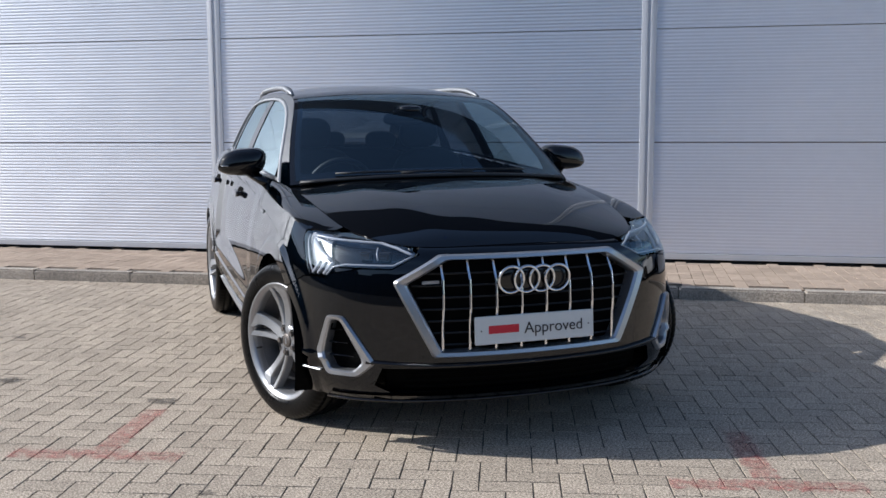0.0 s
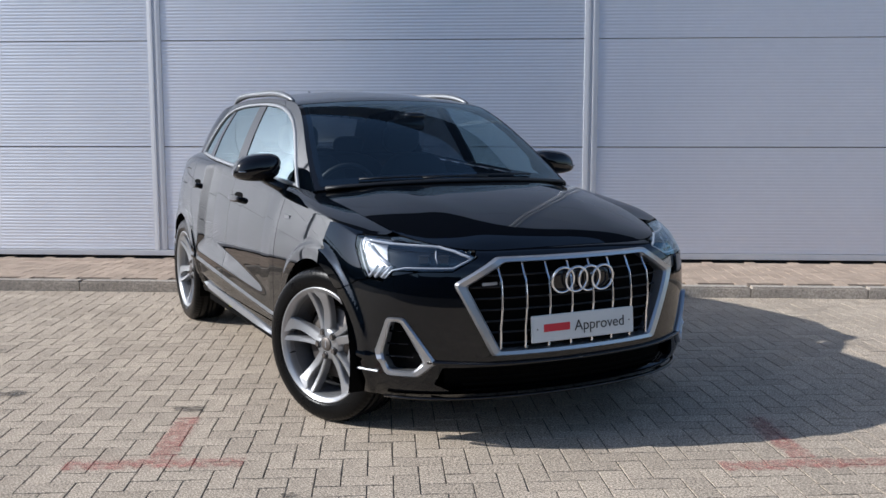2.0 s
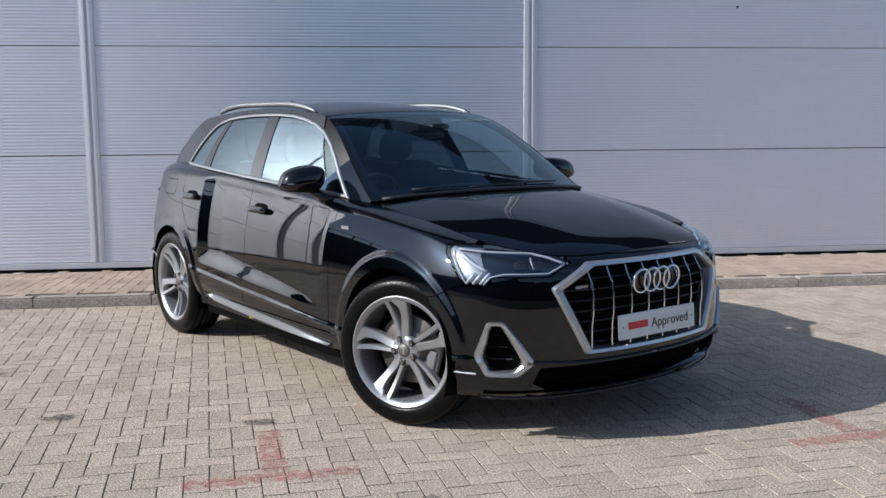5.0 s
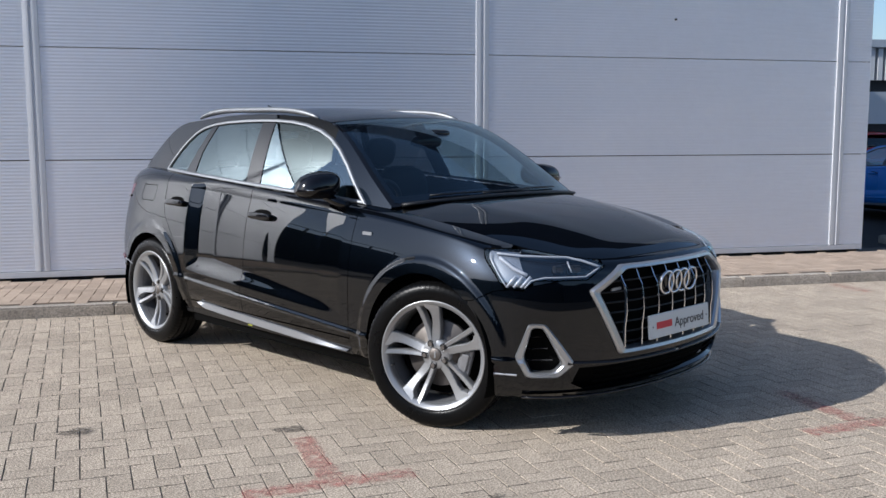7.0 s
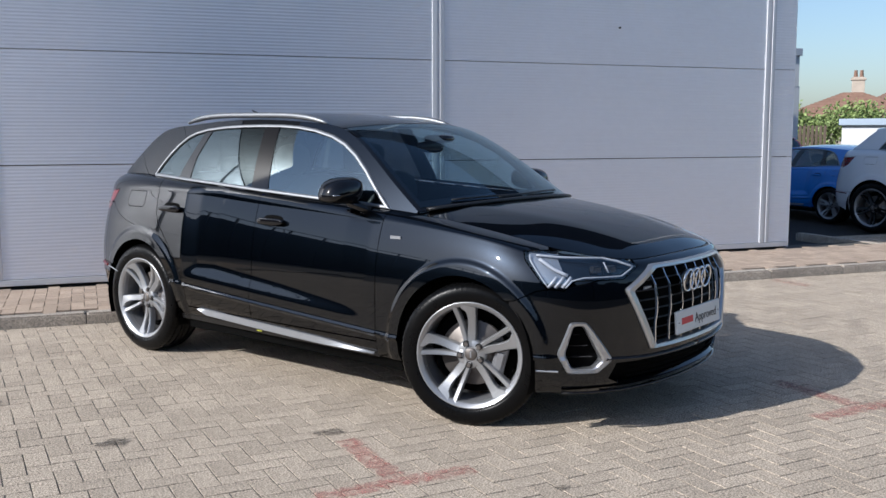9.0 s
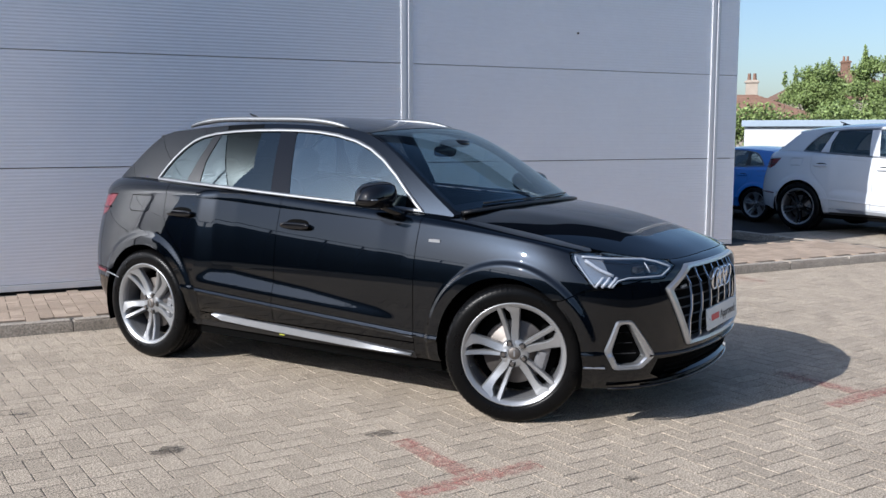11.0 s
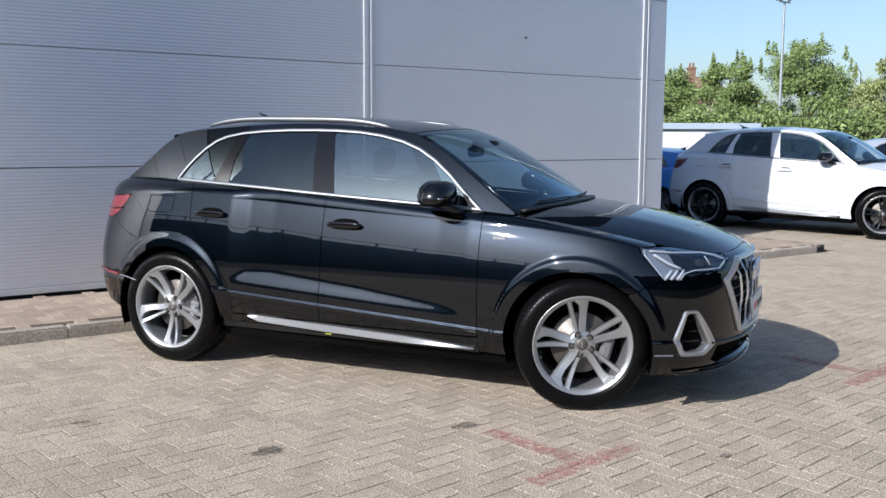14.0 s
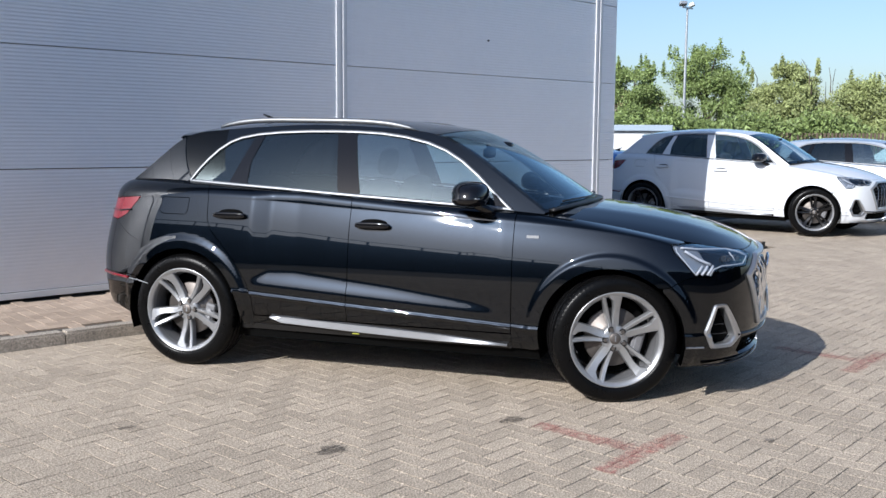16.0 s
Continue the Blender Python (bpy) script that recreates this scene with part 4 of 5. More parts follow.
        part("word_bar", moved(box(-0.065, 0.065, 0.0062, 0.0072, -0.016, 0.016), pose(0.138, 0, 0.002)), RED_INK, plate, "plain red bar in place of a brand name").matrix_basis = pose(0, y, 0.513, 4)
        curve = bpy.data.curves.new("word", "FONT")
        curve.body, curve.size, curve.extrude, curve.align_x, curve.align_y = "Approved", 0.064, 0.0006, "CENTER", "CENTER"
        tmp = bpy.data.objects.new("tmp", curve)
        scene.collection.objects.link(tmp)
        me = bpy.data.meshes.new_from_object(tmp.evaluated_get(bpy.context.evaluated_depsgraph_get()))
        bpy.data.objects.remove(tmp)
        me.materials.clear()
        me.materials.append(DARK_INK)
        word = part("word", me, DARK_INK, plate, "dark lettering: Approved")
        wide = max(v.co.x for v in me.vertices) - min(v.co.x for v in me.vertices)
        word.matrix_basis = pose(-0.080, y + 0.0075, 0.512, 90 - 4, 0, 180) @ Matrix.Diagonal((0.257 / wide, 1, 1, 1))
        for x in (-0.235, 0.235):
            part("plate_screw", moved(cylinder(0.003, 0.003, 0.004, 8), pose(x, y + 0.007, 0.513, 90)), DARK_INK, plate)
        q = on_shell(u_at_x(0.42 * np.array([1.0])), np.array([0.705]), -0.004)[0]
        part("model_badge", box(q[0] - 0.035, q[0] + 0.035, q[1] - 0.004, q[1] + 0.004, q[2] - 0.006, q[2] + 0.006), ALU, car, "small bar in place of model lettering")
    for sx, mir in RS:
        part("vent_frame", frame_ring(FOG, FOG_IN, 0.016, 0.04, sx), BRUSHED, car, "satin silver air vent surround")
        vback = polygon(on_front(offset_poly(FOG, -0.01)))
        part("vent_backing", shell_cut(u_at_x(0.60), u_at_x(0.86), vback, 0.0, 1.0, inset=0.042, mirror=mir, thick=0), CORE, car)
        for z in (0.40, 0.452, 0.504):
            x0, x1 = np.interp(z, [0.34, 0.57], [0.685, 0.762]), np.interp(z, [0.34, 0.43, 0.57], [0.80, 0.82, 0.79])
            xs = np.linspace(x0, x1, 6)
            p = on_shell(u_at_x(xs), np.full(6, z), -0.022) * [sx, 1, 1]
            part("vent_slat", tube([tuple(v) for v in p], 0.007, 6, 0.5), PIANO, car)
        pillar = on_shell(u_at_x(np.array([0.795, 0.80, 0.775])), np.array([0.385, 0.43, 0.53]), -0.012) * [sx, 1, 1]
        part("vent_blade", tube([tuple(v) for v in pillar], 0.008, 6), PIANO, car, smooth=True)
        # curved blade from the vent towards the middle
        xs = np.linspace(0.655, 0.0, 21)
        p = on_shell(u_at_x(xs), np.interp(xs, [0, 0.44, 0.655], [0.372, 0.374, 0.388]), 0.004) * [sx, 1, 1]
        part("air_blade", tube([tuple(v) for v in p], 0.013, 8, 0.7), PIANO, car, smooth=True)
        # headlamp
        lamp = thing("headlamp", pose(0, 0, 0), "", "")
        lamp.parent = car
        ua, ub = u_at_x(0.44), U(0.29)
        part("lens", shell_cut(ua, ub, lamp_sd, 0.5, 1.95, mirror=mir, thick=0.01, gap=0.003), LENS, lamp, "clear polished lens").visible_shadow = False
        part("housing", shell_cut(ua, ub, grown(lamp_sd, 0.004), 0.5, 1.95, inset=0.045, mirror=mir, thick=0), PIANO, lamp, "dark lamp housing")
        outer = both_of(grown(lamp_sd, -0.010), lambda q: (U(0.52) - q[:, 0]) + (q[:, 1] - 0.78) * 0.55)
        part("reflector", shell_cut(ua, ub, outer, 0.5, 1.95, inset=0.028, mirror=mir, thick=0.01, gap=0), SILVER_IN, lamp, "bright outer reflector")
        def guide(pts, r, name="light_guide", out=-0.012):
            q = subdivided(pts, 0.02, False)
            p = on_shell(q[:, 0], q[:, 1], out) * [sx, 1, 1]
            part(name, tube([tuple(v) for v in p], r, 6), DRL, lamp, smooth=True)
        guide(on_front([(0.482, 0.806), (0.56, 0.832), (0.64, 0.847)]) + on_side([(0.50, 0.856), (0.38, 0.866)]), 0.0062, "running_light", -0.016)
        guide(on_side([(0.35, 0.868), (0.355, 0.845), (0.41, 0.778), (0.452, 0.724)]), 0.0035)
        guide(on_front([(0.488, 0.804), (0.562, 0.768), (0.735, 0.768)]) + on_side([(0.55, 0.755), (0.525, 0.722)]), 0.0040)
        for k in range(3):
            yk = 0.512 - 0.030 * k
            guide(on_side([(yk, 0.724), (yk + 0.036, 0.772)]), 0.0075)
        guide(on_side([(0.535, 0.778), (0.475, 0.805), (0.40, 0.850)]), 0.0085)
        guide(on_front([(0.640, 0.832), (0.622, 0.786)]), 0.0035, "lamp_rib", -0.018)
        for x in (0.60, 0.675):
            c = on_shell(u_at_x(np.array([x])), np.array([0.80]), -0.03)[0] * [sx, 1, 1]
            part("projector", moved(box(-0.022, 0.022, -0.02, 0.012, -0.016, 0.016, 0.005), pose(*c, 0, 0, -28 * sx)), PLASTIC, lamp)
            part("projector_eye", moved(box(-0.019, 0.019, 0.0122, 0.016, -0.0135, 0.0135, 0.004), pose(*c, 0, 0, -28 * sx)), PIANO, lamp)
        # front wing
        wing = without(both_of(strip_sd(u_at_x(0.50), SEAM_A, 0), strip_sd(0.268, 2, 1)), arch_f, lamp_sd, nose_sd)
        fender = part("front_wing", shell_cut(u_at_x(0.50), SEAM_A, wing, 0.0, 2.0, mirror=mir, rise=0.012), paint, car)
        q = on_shell(np.array([U(-0.44)]), np.array([0.905]), 0.002)[0] * [sx, 1, 1]
        part("wing_badge", box(q[0] - 0.002, q[0] + 0.002, q[1] - 0.035, q[1] + 0.035, q[2] - 0.008, q[2] + 0.008), ALU, fender, "small silver trim badge")
        # doors
        rear_edge = polygon([(SEAM_B - 1, 0.1), (U(-2.19), 0.1), (U(-2.19), 0.46), (U(-2.225), 0.56), (U(-2.30), 0.68), (U(-2.40), 0.79), (U(-2.48), 0.87), (U(-2.51), 0.94), (U(-2.53), 1.3), (SEAM_B - 1, 1.3)])
        for name, reg, u0, u1, yh, zh in (("front_door", both_of(strip_sd(SEAM_A, SEAM_B, 0), strip_sd(0.355, 2, 1)), SEAM_A, SEAM_B, -1.404, 0.935),
                                          ("rear_door", both_of(strip_sd(SEAM_B, 9, 0), strip_sd(0.355, 2, 1), rear_edge), SEAM_B, U(-2.54), -2.345, 0.968)):
            door = part(name, shell_cut(u0, u1, reg, 0.1, 2.0, mirror=mir, step=0.016, rise=0.0075), paint, car)
            c = on_shell(np.array([U(yh)]), np.array([zh]))[0] * [sx, 1, 1]
            part("handle_bowl", blob(c[0] - 0.006 * sx, c[1], c[2], 0.012, 0.092, 0.036, 2.4), CORE, door, smooth=True)
            part("door_handle", blob(c[0] + 0.026 * sx, c[1], c[2], 0.013, 0.110, 0.020, 3.2), PIANO, door, "glossy black pull handle", smooth=True)
            part("handle_accent", box(c[0] + 0.0365 * sx - 0.002, c[0] + 0.0365 * sx + 0.002, c[1] - 0.008, c[1] + 0.008, c[2] - 0.003, c[2] + 0.003), ALU, door)
            for k in (-1, 1):
                part("handle_foot", blob(c[0] + 0.012 * sx, c[1] + k * 0.085, c[2], 0.018, 0.018, 0.013, 3), PIANO, door, smooth=True)
        ends = without(lambda q: np.full(len(q), -1.0), arch_f, arch_r)
        part("sill", shell_cut(SEAM_A, U(-2.33), both_of(strip_sd(SEAM_A - 0.10, U(-2.33), 0), strip_sd(0.300, 0.352, 1), ends), 0.0, 0.4, mirror=mir), paint, car)
        part("sill_skirt", shell_cut(SEAM_A, U(-2.33), both_of(strip_sd(SEAM_A - 0.10, U(-2.33), 0), strip_sd(0.262, 0.300, 1), ends), 0.0, 0.4, mirror=mir), PLASTIC, car, "matt black sill skirt")
        ty = np.linspace(-0.57, -2.07, 41)
        zt, zb = np.interp(-ty, [0.57, 1.0, 1.55, 2.02, 2.07], [0.290, 0.320, 0.341, 0.358, 0.356]), np.interp(-ty, [0.57, 1.0, 1.55, 2.0, 2.07], [0.282, 0.281, 0.299, 0.320, 0.350])
        rows = [on_shell(u_at_y(ty), z, o) * [sx, 1, 1] for z, o in ((zt, -0.004), (zt, 0.004), (zt - 0.002, 0.010), (zb + 0.002, 0.024), (zb, 0.024), (zb - 0.003, 0.019), (zb - 0.004, -0.004))]
        part("sill_trim", (np.concatenate(rows), [(r * 41 + k, r * 41 + k + 1, (r + 1) * 41 + k + 1, (r + 1) * 41 + k) for r in range(6) for k in range(40)]), ALU, car, "satin silver sill strip")
        # rear quarter, tail lamp, fuel flap
        tail = polygon(on_side([(-3.055, 1.064), (-3.17, 0.945), (-3.27, 0.905), (-3.44, 0.925), (-3.44, 1.03)]))
        flap = polygon(on_side([(-2.655, 1.065), (-2.86, 1.065), (-2.875, 0.985), (-2.85, 0.962), (-2.68, 0.962), (-2.66, 0.98)]))
        bump_r = polygon([(U(-2.9), 0.1), (U(-2.9), 0.53), (U(-3.05), 0.56), (9, 0.60), (9, 0.1)])
        quarter = without(both_of(strip_sd(SEAM_B + 0.3, U_END - 0.55, 0), strip_sd(0.285, 2, 1)), rear_edge, arch_r, tail, bump_r, flap)
        rear_wing = part("rear_wing", shell_cut(U(-2.15), U_END - 0.55, quarter, 0.0, 2.0, mirror=mir), paint, car)
        part("fuel_flap", shell_cut(U(-2.6), U(-2.95), flap, 0.8, 1.6, mirror=mir, thick=0.008), paint, rear_wing)
        part("tail_lamp", shell_cut(U(-3.0), U_END - 0.3, tail, 0.6, 1.6, mirror=mir), RED_LENS, car, "red tail lamp lens")
        v = on_shell(np.array([U(-3.13), U(-3.25), U(-3.38)]), np.array([0.975, 0.965, 0.965]), 0.001) * [sx, 1, 1]
        part("lamp_band", tube([tuple(k) for k in v], 0.010, 6, 0.6), PIANO, car, "dark band in the tail lamp")
        # upper side
        s = np.linspace(0, E_END, 90)
        e = edge_curve(s)
        bys = np.linspace(-3.22, -0.40, 60)
        frame_sd = polygon([tuple(k) for k in e] + [(y, float(belt_z(y)) + 0.001) for y in bys])
        part("side_frame", side_cut(without(frame_sd, grown(window_sd, 0.001)), mirror=mir, gap=0.001, thick=0.02), paint, car)
        part("window_trim", window_ring(mir), TRIM, car, "satin silver window surround", smooth=True)
        inner = grown(window_sd, -0.0130)
        pillar_b = polygon([(-1.519, 1.0), (-1.519, 1.119), (-1.608, 1.468), (-1.612, 1.6), (-1.74, 1.6), (-1.732, 1.467), (-1.663, 1.129), (-1.66, 1.0)])
        pillar_c = polygon([(-2.286, 1.0), (-2.287, 1.152), (-2.288, 1.290), (-2.231, 1.457), (-2.20, 1.6), (-2.255, 1.6), (-2.293, 1.457), (-2.42, 1.159), (-2.47, 1.0)])
        sail = polygon([(-0.4, 1.0), (-0.70, 1.0), (-0.70, 1.10), (-0.74, 1.24), (-0.4, 1.3)])
        part("centre_pillar", side_cut(both_of(inner, pillar_b), 0.0, mir, gap=0), PIANO, car)
        part("rear_pillar", side_cut(both_of(inner, pillar_c), 0.0, mir, gap=0), PIANO, car)
        part("mirror_sail", side_cut(both_of(inner, sail), 0.001, mir, gap=0), PIANO, car)
        for name, lo, hi, mat in (("front_window", -1.66, -0.5, GLASS), ("rear_window", -2.33, -1.6, PRIVACY), ("quarter_window", -2.8, -2.27, PRIVACY)):
            reg = without(both_of(inner, strip_sd(lo, hi, 0)), pillar_b, pillar_c, sail)
            part(name, side_cut(reg, -0.004, mir, thick=0.0, gap=0, y0=lo - 0.02, y1=hi + 0.02), mat, car).visible_shadow = False
        # roof rail
        ys = np.linspace(-1.235, -2.60, 28)
        t = (ys + 1.235) / (-2.60 + 1.235)
        arc = 1 - (2 * t - 1) ** 4
        pts = [(sx * (0.568 - 0.035 * k * k), y, 1.496 + 0.014 * k + 0.050 * a) for y, a, k in zip(ys, arc, t)]
        part("roof_rail", tube(pts, [0.010 + 0.012 * min(1, a * 1.6) for a in arc], 10, 0.8), TRIM, car, "satin silver roof rail", smooth=True)
        # door mirror
        hv, hf = blob(0, 0, 0, 0.122, 0.104, 0.078, 2.7, 36, 20)
        hv = [(x - 0.018 * z / 0.07, y * (1.0 - 0.22 * x / 0.118) + 0.012 * x / 0.118, (z if z > 0 else z * 0.82) * (1 - 0.12 * x / 0.118)) for x, y, z in hv]
        mirror = part("door_mirror", flipped((np.array(hv).tolist(), hf), sx), PIANO, car, "glossy black mirror housing", smooth=True)
        mirror.location = (sx * 0.925, -0.80, 1.128)
        arm = part("mirror_arm", tube([(sx * 0.785, -0.70, 1.015), (sx * 0.83, -0.72, 1.04), (sx * 0.89, -0.77, 1.08)], [0.05, 0.042, 0.04], 12, 0.6), PIANO, mirror, smooth=True)
        arm.matrix_basis = pose(-sx * 0.925, 0.80, -1.128)
        glass_m = part("mirror_glass", box(-0.045, 0.045, -0.002, 0.002, -0.026, 0.026, 0.0015), CHROME, mirror)
        glass_m.matrix_basis = pose(-sx * 0.01, -0.086, 0.004)
        part("indicator", blob(sx * 0.06, 0.070, -0.012, 0.055, 0.018, 0.005, 2.5, 16, 8), SILVER_IN, mirror, smooth=True)
        # wheel arch liner
        for ya in AXLES:
            a = np.linspace(-0.35, math.pi + 0.35, 28)
            v = [(sx * x, ya + 0.405 * math.cos(t), WHEEL_Z + 0.405 * math.sin(t)) for t in a for x in (0.50, 0.893)]
            f = [(2 * i, 2 * i + 1, 2 * i + 3, 2 * i + 2) for i in range(27)]
            v += [(sx * 0.50, ya + 0.405 * math.cos(t), WHEEL_Z + 0.405 * math.sin(t)) for t in a]
            f.append(tuple(range(56, 84)))
            part("arch_liner", (v, f), CORE, car, smooth=False)
    # tail and bonnet, roof, screens
    tl = both_of(lambda q: (U_END - 0.555) - np.abs(q[:, 0]), strip_sd(0.605, 2, 1))
    part("tailgate", shell_cut(U_END - 0.56, U_END, tl, 0.3, 2.0), paint, car)
    part("tailgate", shell_cut(U_END - 0.56, U_END, tl, 0.3, 2.0, mirror=True), paint, car)
    rb = without(both_of(polygon([(U(-2.9), 0.1), (U(-2.9), 0.53), (U(-3.05), 0.56), (9, 0.60), (9, 0.1)]), strip_sd(0.21, 2, 1)), arch_r, polygon([(U(-2.9), 0.0), (U(-2.9), 0.235), (U(-3.12), 0.27), (U(-3.30), 0.33), (9, 0.37), (9, 0.0)]))
    for sx, mir in RS:
        rbo = part("rear_bumper", shell_cut(U(-2.9), U_END, rb, 0.0, 0.8, mirror=mir), paint, car)
        v = on_shell(np.array([U(-3.10), U(-3.25), U(-3.4)]), np.array([0.54, 0.545, 0.55]), 0.002) * [sx, 1, 1]
        part("rear_reflector", tube([tuple(k) for k in v], 0.012, 6, 0.8), RED_LENS, rbo, "red reflector")
        v = on_shell(np.array([U(-2.93), U(-3.03), U(-3.09)]), np.array([0.515, 0.532, 0.538]), 0.002) * [sx, 1, 1]
        part("bumper_edge", tube([tuple(k) for k in v], 0.005, 6, 0.7), ALU, rbo, "thin bright bumper edge")
    plan = polygon([tuple(k) for k in np.concatenate([np.stack([top_fine[:, 0], top_fine[:, 1]], 1)[top_fine[:, 1] > -0.46], [(0.0, -0.34)], np.stack([-top_fine[:, 0], top_fine[:, 1]], 1)[top_fine[:, 1] > -0.46][::-1]])])
    part("bonnet", cut(hood, flat_chart, -0.80, 0.80, -0.50, 0.72, 0.016, 0.014, plan, 0.0025, 0.014), paint, car)
    part("windscreen", cut(top_loft, flat_chart, 0, E_WS, -1, 1, 0.02, 0.03, polygon([(0.02, -0.965), (E_WS - 0.008, -0.965), (E_WS - 0.008, 0.965), (0.02, 0.965)]), 0, 0.006), SCREEN, car).visible_shadow = False
    ring_out, ring_in = polygon([(0.0, -0.998), (E_WS - 0.003, -0.998), (E_WS - 0.003, 0.998), (0.0, 0.998)]), polygon([(0.075, -0.93), (E_WS - 0.05, -0.925), (E_WS - 0.05, 0.925), (0.075, 0.93)])
    part("screen_border", cut(lambda a, b: top_loft(a, b) + [0, 0, -0.004], flat_chart, 0, E_WS, -1, 1, 0.02, 0.02, without(ring_out, ring_in), 0, 0.006), PIANO, car)
    part("roof", cut(top_loft, flat_chart, E_WS, E_ROOF, -1, 1, 0.025, 0.03, polygon([(E_WS + 0.002, -1), (E_ROOF, -1), (E_ROOF, 1), (E_WS + 0.002, 1)]), 0.0, 0.012), paint, car)
    part("rear_screen", cut(top_loft, flat_chart, E_ROOF, E_END, -1, 1, 0.02, 0.04, polygon([(E_ROOF + 0.03, -0.90), (E_END - 0.02, -0.90), (E_END - 0.02, 0.90), (E_ROOF + 0.03, 0.90)]), 0, 0.004), PRIVACY, car).visible_shadow = False
    part("rear_frame", cut(lambda a, b: top_loft(a, b) + [0, 0, -0.003], flat_chart, E_ROOF, E_END, -1, 1, 0.02, 0.03, without(polygon([(E_ROOF, -1), (E_END, -1), (E_END, 1), (E_ROOF, 1)]), polygon([(E_ROOF + 0.05, -0.86), (E_END - 0.04, -0.86), (E_END - 0.04, 0.86), (E_ROOF + 0.05, 0.86)])), 0, 0.008), paint, car)
    xs = np.linspace(-0.53, 0.53, 15)
    v, f = [], []
    for x in xs:
        k = 1 - (abs(x) / 0.56) ** 2.2
        y, z = -2.81 - 0.09 * k, 1.452 + 0.036 * k
        v += [(x, y + 0.05, z + 0.006), (x, y - 0.07 - 0.03 * k, z - 0.004), (x, y - 0.085 - 0.03 * k, z - 0.018), (x, y - 0.02, z - 0.05)]
    for i in range(14):
        f += [(i * 4 + j, i * 4 + (j + 1) % 4, i * 4 + 4 + (j + 1) % 4, i * 4 + 4 + j) for j in range(4)]
    f += [(0, 3, 2, 1), tuple(56 + k for k in (0, 1, 2, 3))]
    part("spoiler", (v, f), paint, car, "roof spoiler")
    fin = [(0.0, -2.47, 1.558), (0.0, -2.53, 1.585), (0.0, -2.58, 1.605)]
    part("aerial", tube(fin, [0.014, 0.010, 0.005], 8), PIANO, car, smooth=True)
    part("aerial_base", blob(0, -2.48, 1.556, 0.025, 0.06, 0.014, 2.5, 16, 8), PIANO, car, smooth=True)
    # underside and dark inner body
    core = without(strip_sd(0.20, 2, 1), mirror_q(arch(0.0, 0.40)), mirror_q(arch(-2.68, 0.40)), mirror_q(polygon([(U(-2.8), 0.0), (U(-2.8), 0.26), (U(-3.12), 0.30), (U(-3.30), 0.36), (9, 0.40), (9, 0.0)])))
    noseless = both_of(core, lambda q: U(0.27) - np.abs(q[:, 0]))
    for mir in (False, True):
        part("inner_body", shell_cut(U(0.29), U_END, noseless, 0.0, 1.75, inset=0.026, mirror=mir, thick=0, step=0.03), CORE, car)
    part("underbody", (lambda p: ([(x, y, 0.215) for x, y in p], [tuple(range(len(p)))]))([(0.62, 0.62), (0.50, 0.40), (0.50, -3.1), (0.3, -3.4), (-0.3, -3.4), (-0.50, -3.1), (-0.50, 0.40), (-0.62, 0.62), (-0.3, 0.72), (0.3, 0.72)]), CORE, car)
    part("underbody", box(-0.84, 0.84, -2.24, -0.45, 0.21, 0.26), CORE, car)
    part("bay_bulkhead", box(-0.66, 0.66, -0.50, -0.46, 0.25, 1.0), CORE, car)
    part("hanging_tag", moved(box(-0.003, 0.003, -0.022, 0.022, -0.004, 0.004, 0.001), pose(0.893, -1.505, 0.284)), YELLOW, car, "small yellow tag under the sill")
    # wipers and scuttle
    xs = np.linspace(-0.70, 0.70, 21)
    sc = [top_loft(np.array([0.015]), np.array([x / 0.745]))[0] for x in xs]
    part("scuttle", tube([(p[0], p[1] + 0.02, p[2] - 0.006) for p in sc], 0.022, 8, 0.5), PLASTIC, car, smooth=True)
    for t0, t1, s1 in ((-0.30, 0.62, 0.045), (0.20, -0.72, 0.040)):
        pts = [top_loft(np.array([0.02 + (s1 - 0.02) * k]), np.array([-t0 + (t0 - t1) * k]))[0] + [0, 0.006, 0.009] for k in np.linspace(0, 1, 9)]
        part("wiper", tube([tuple(p) for p in pts], 0.0055, 6), PLASTIC, car, smooth=True)
    # wheels
    for sx in (1, -1):
        wheel(car, pose(sx * 0.79, 0, WHEEL_Z), sx, steer, alloy, radians(187))
        wheel(car, pose(sx * 0.79, -2.68, WHEEL_Z), sx, 0, alloy, radians(-2))
    # cabin
    part("cabin_floor", box(-0.70, 0.70, -3.1, -0.46, 0.30, 0.34), CORE, car)
    part("headliner", cut(lambda a, b: top_loft(a, b) * [0.96, 1, 1] + [0, 0, -0.03], flat_chart, E_WS, E_ROOF, -1, 1, 0.08, 0.08, polygon([(E_WS, -1), (E_ROOF, -1), (E_ROOF, 1), (E_WS, 1)]), 0, 0), HEADLINER, car)
    dash = joined(box(-0.70, 0.70, -0.86, -0.50, 0.60, 0.985, 0.06, 3), box(0.18, 0.54, -0.93, -0.60, 0.86, 1.015, 0.04, 3))
    part("dashboard", dash, DASH, car, smooth=True)
    for x in (0.36, -0.36):
        seat = thing("seat", pose(x, -1.42, 0), "", "")
        seat.parent = car
        part("seat_base", blob(0, 0.12, 0.52, 0.25, 0.27, 0.10, 3.2), CLOTH, seat, smooth=True)
        back = blob(0, 0, 0, 0.25, 0.09, 0.36, 3.2)
        b = part("seat_back", back, CLOTH, seat, smooth=True)
        b.matrix_basis = pose(0, -0.22, 0.84, -18)
        h = part("headrest", blob(0, 0, 0, 0.13, 0.05, 0.10, 2.8), CLOTH, seat, smooth=True)
        h.matrix_basis = pose(0, -0.355, 1.275, -12)
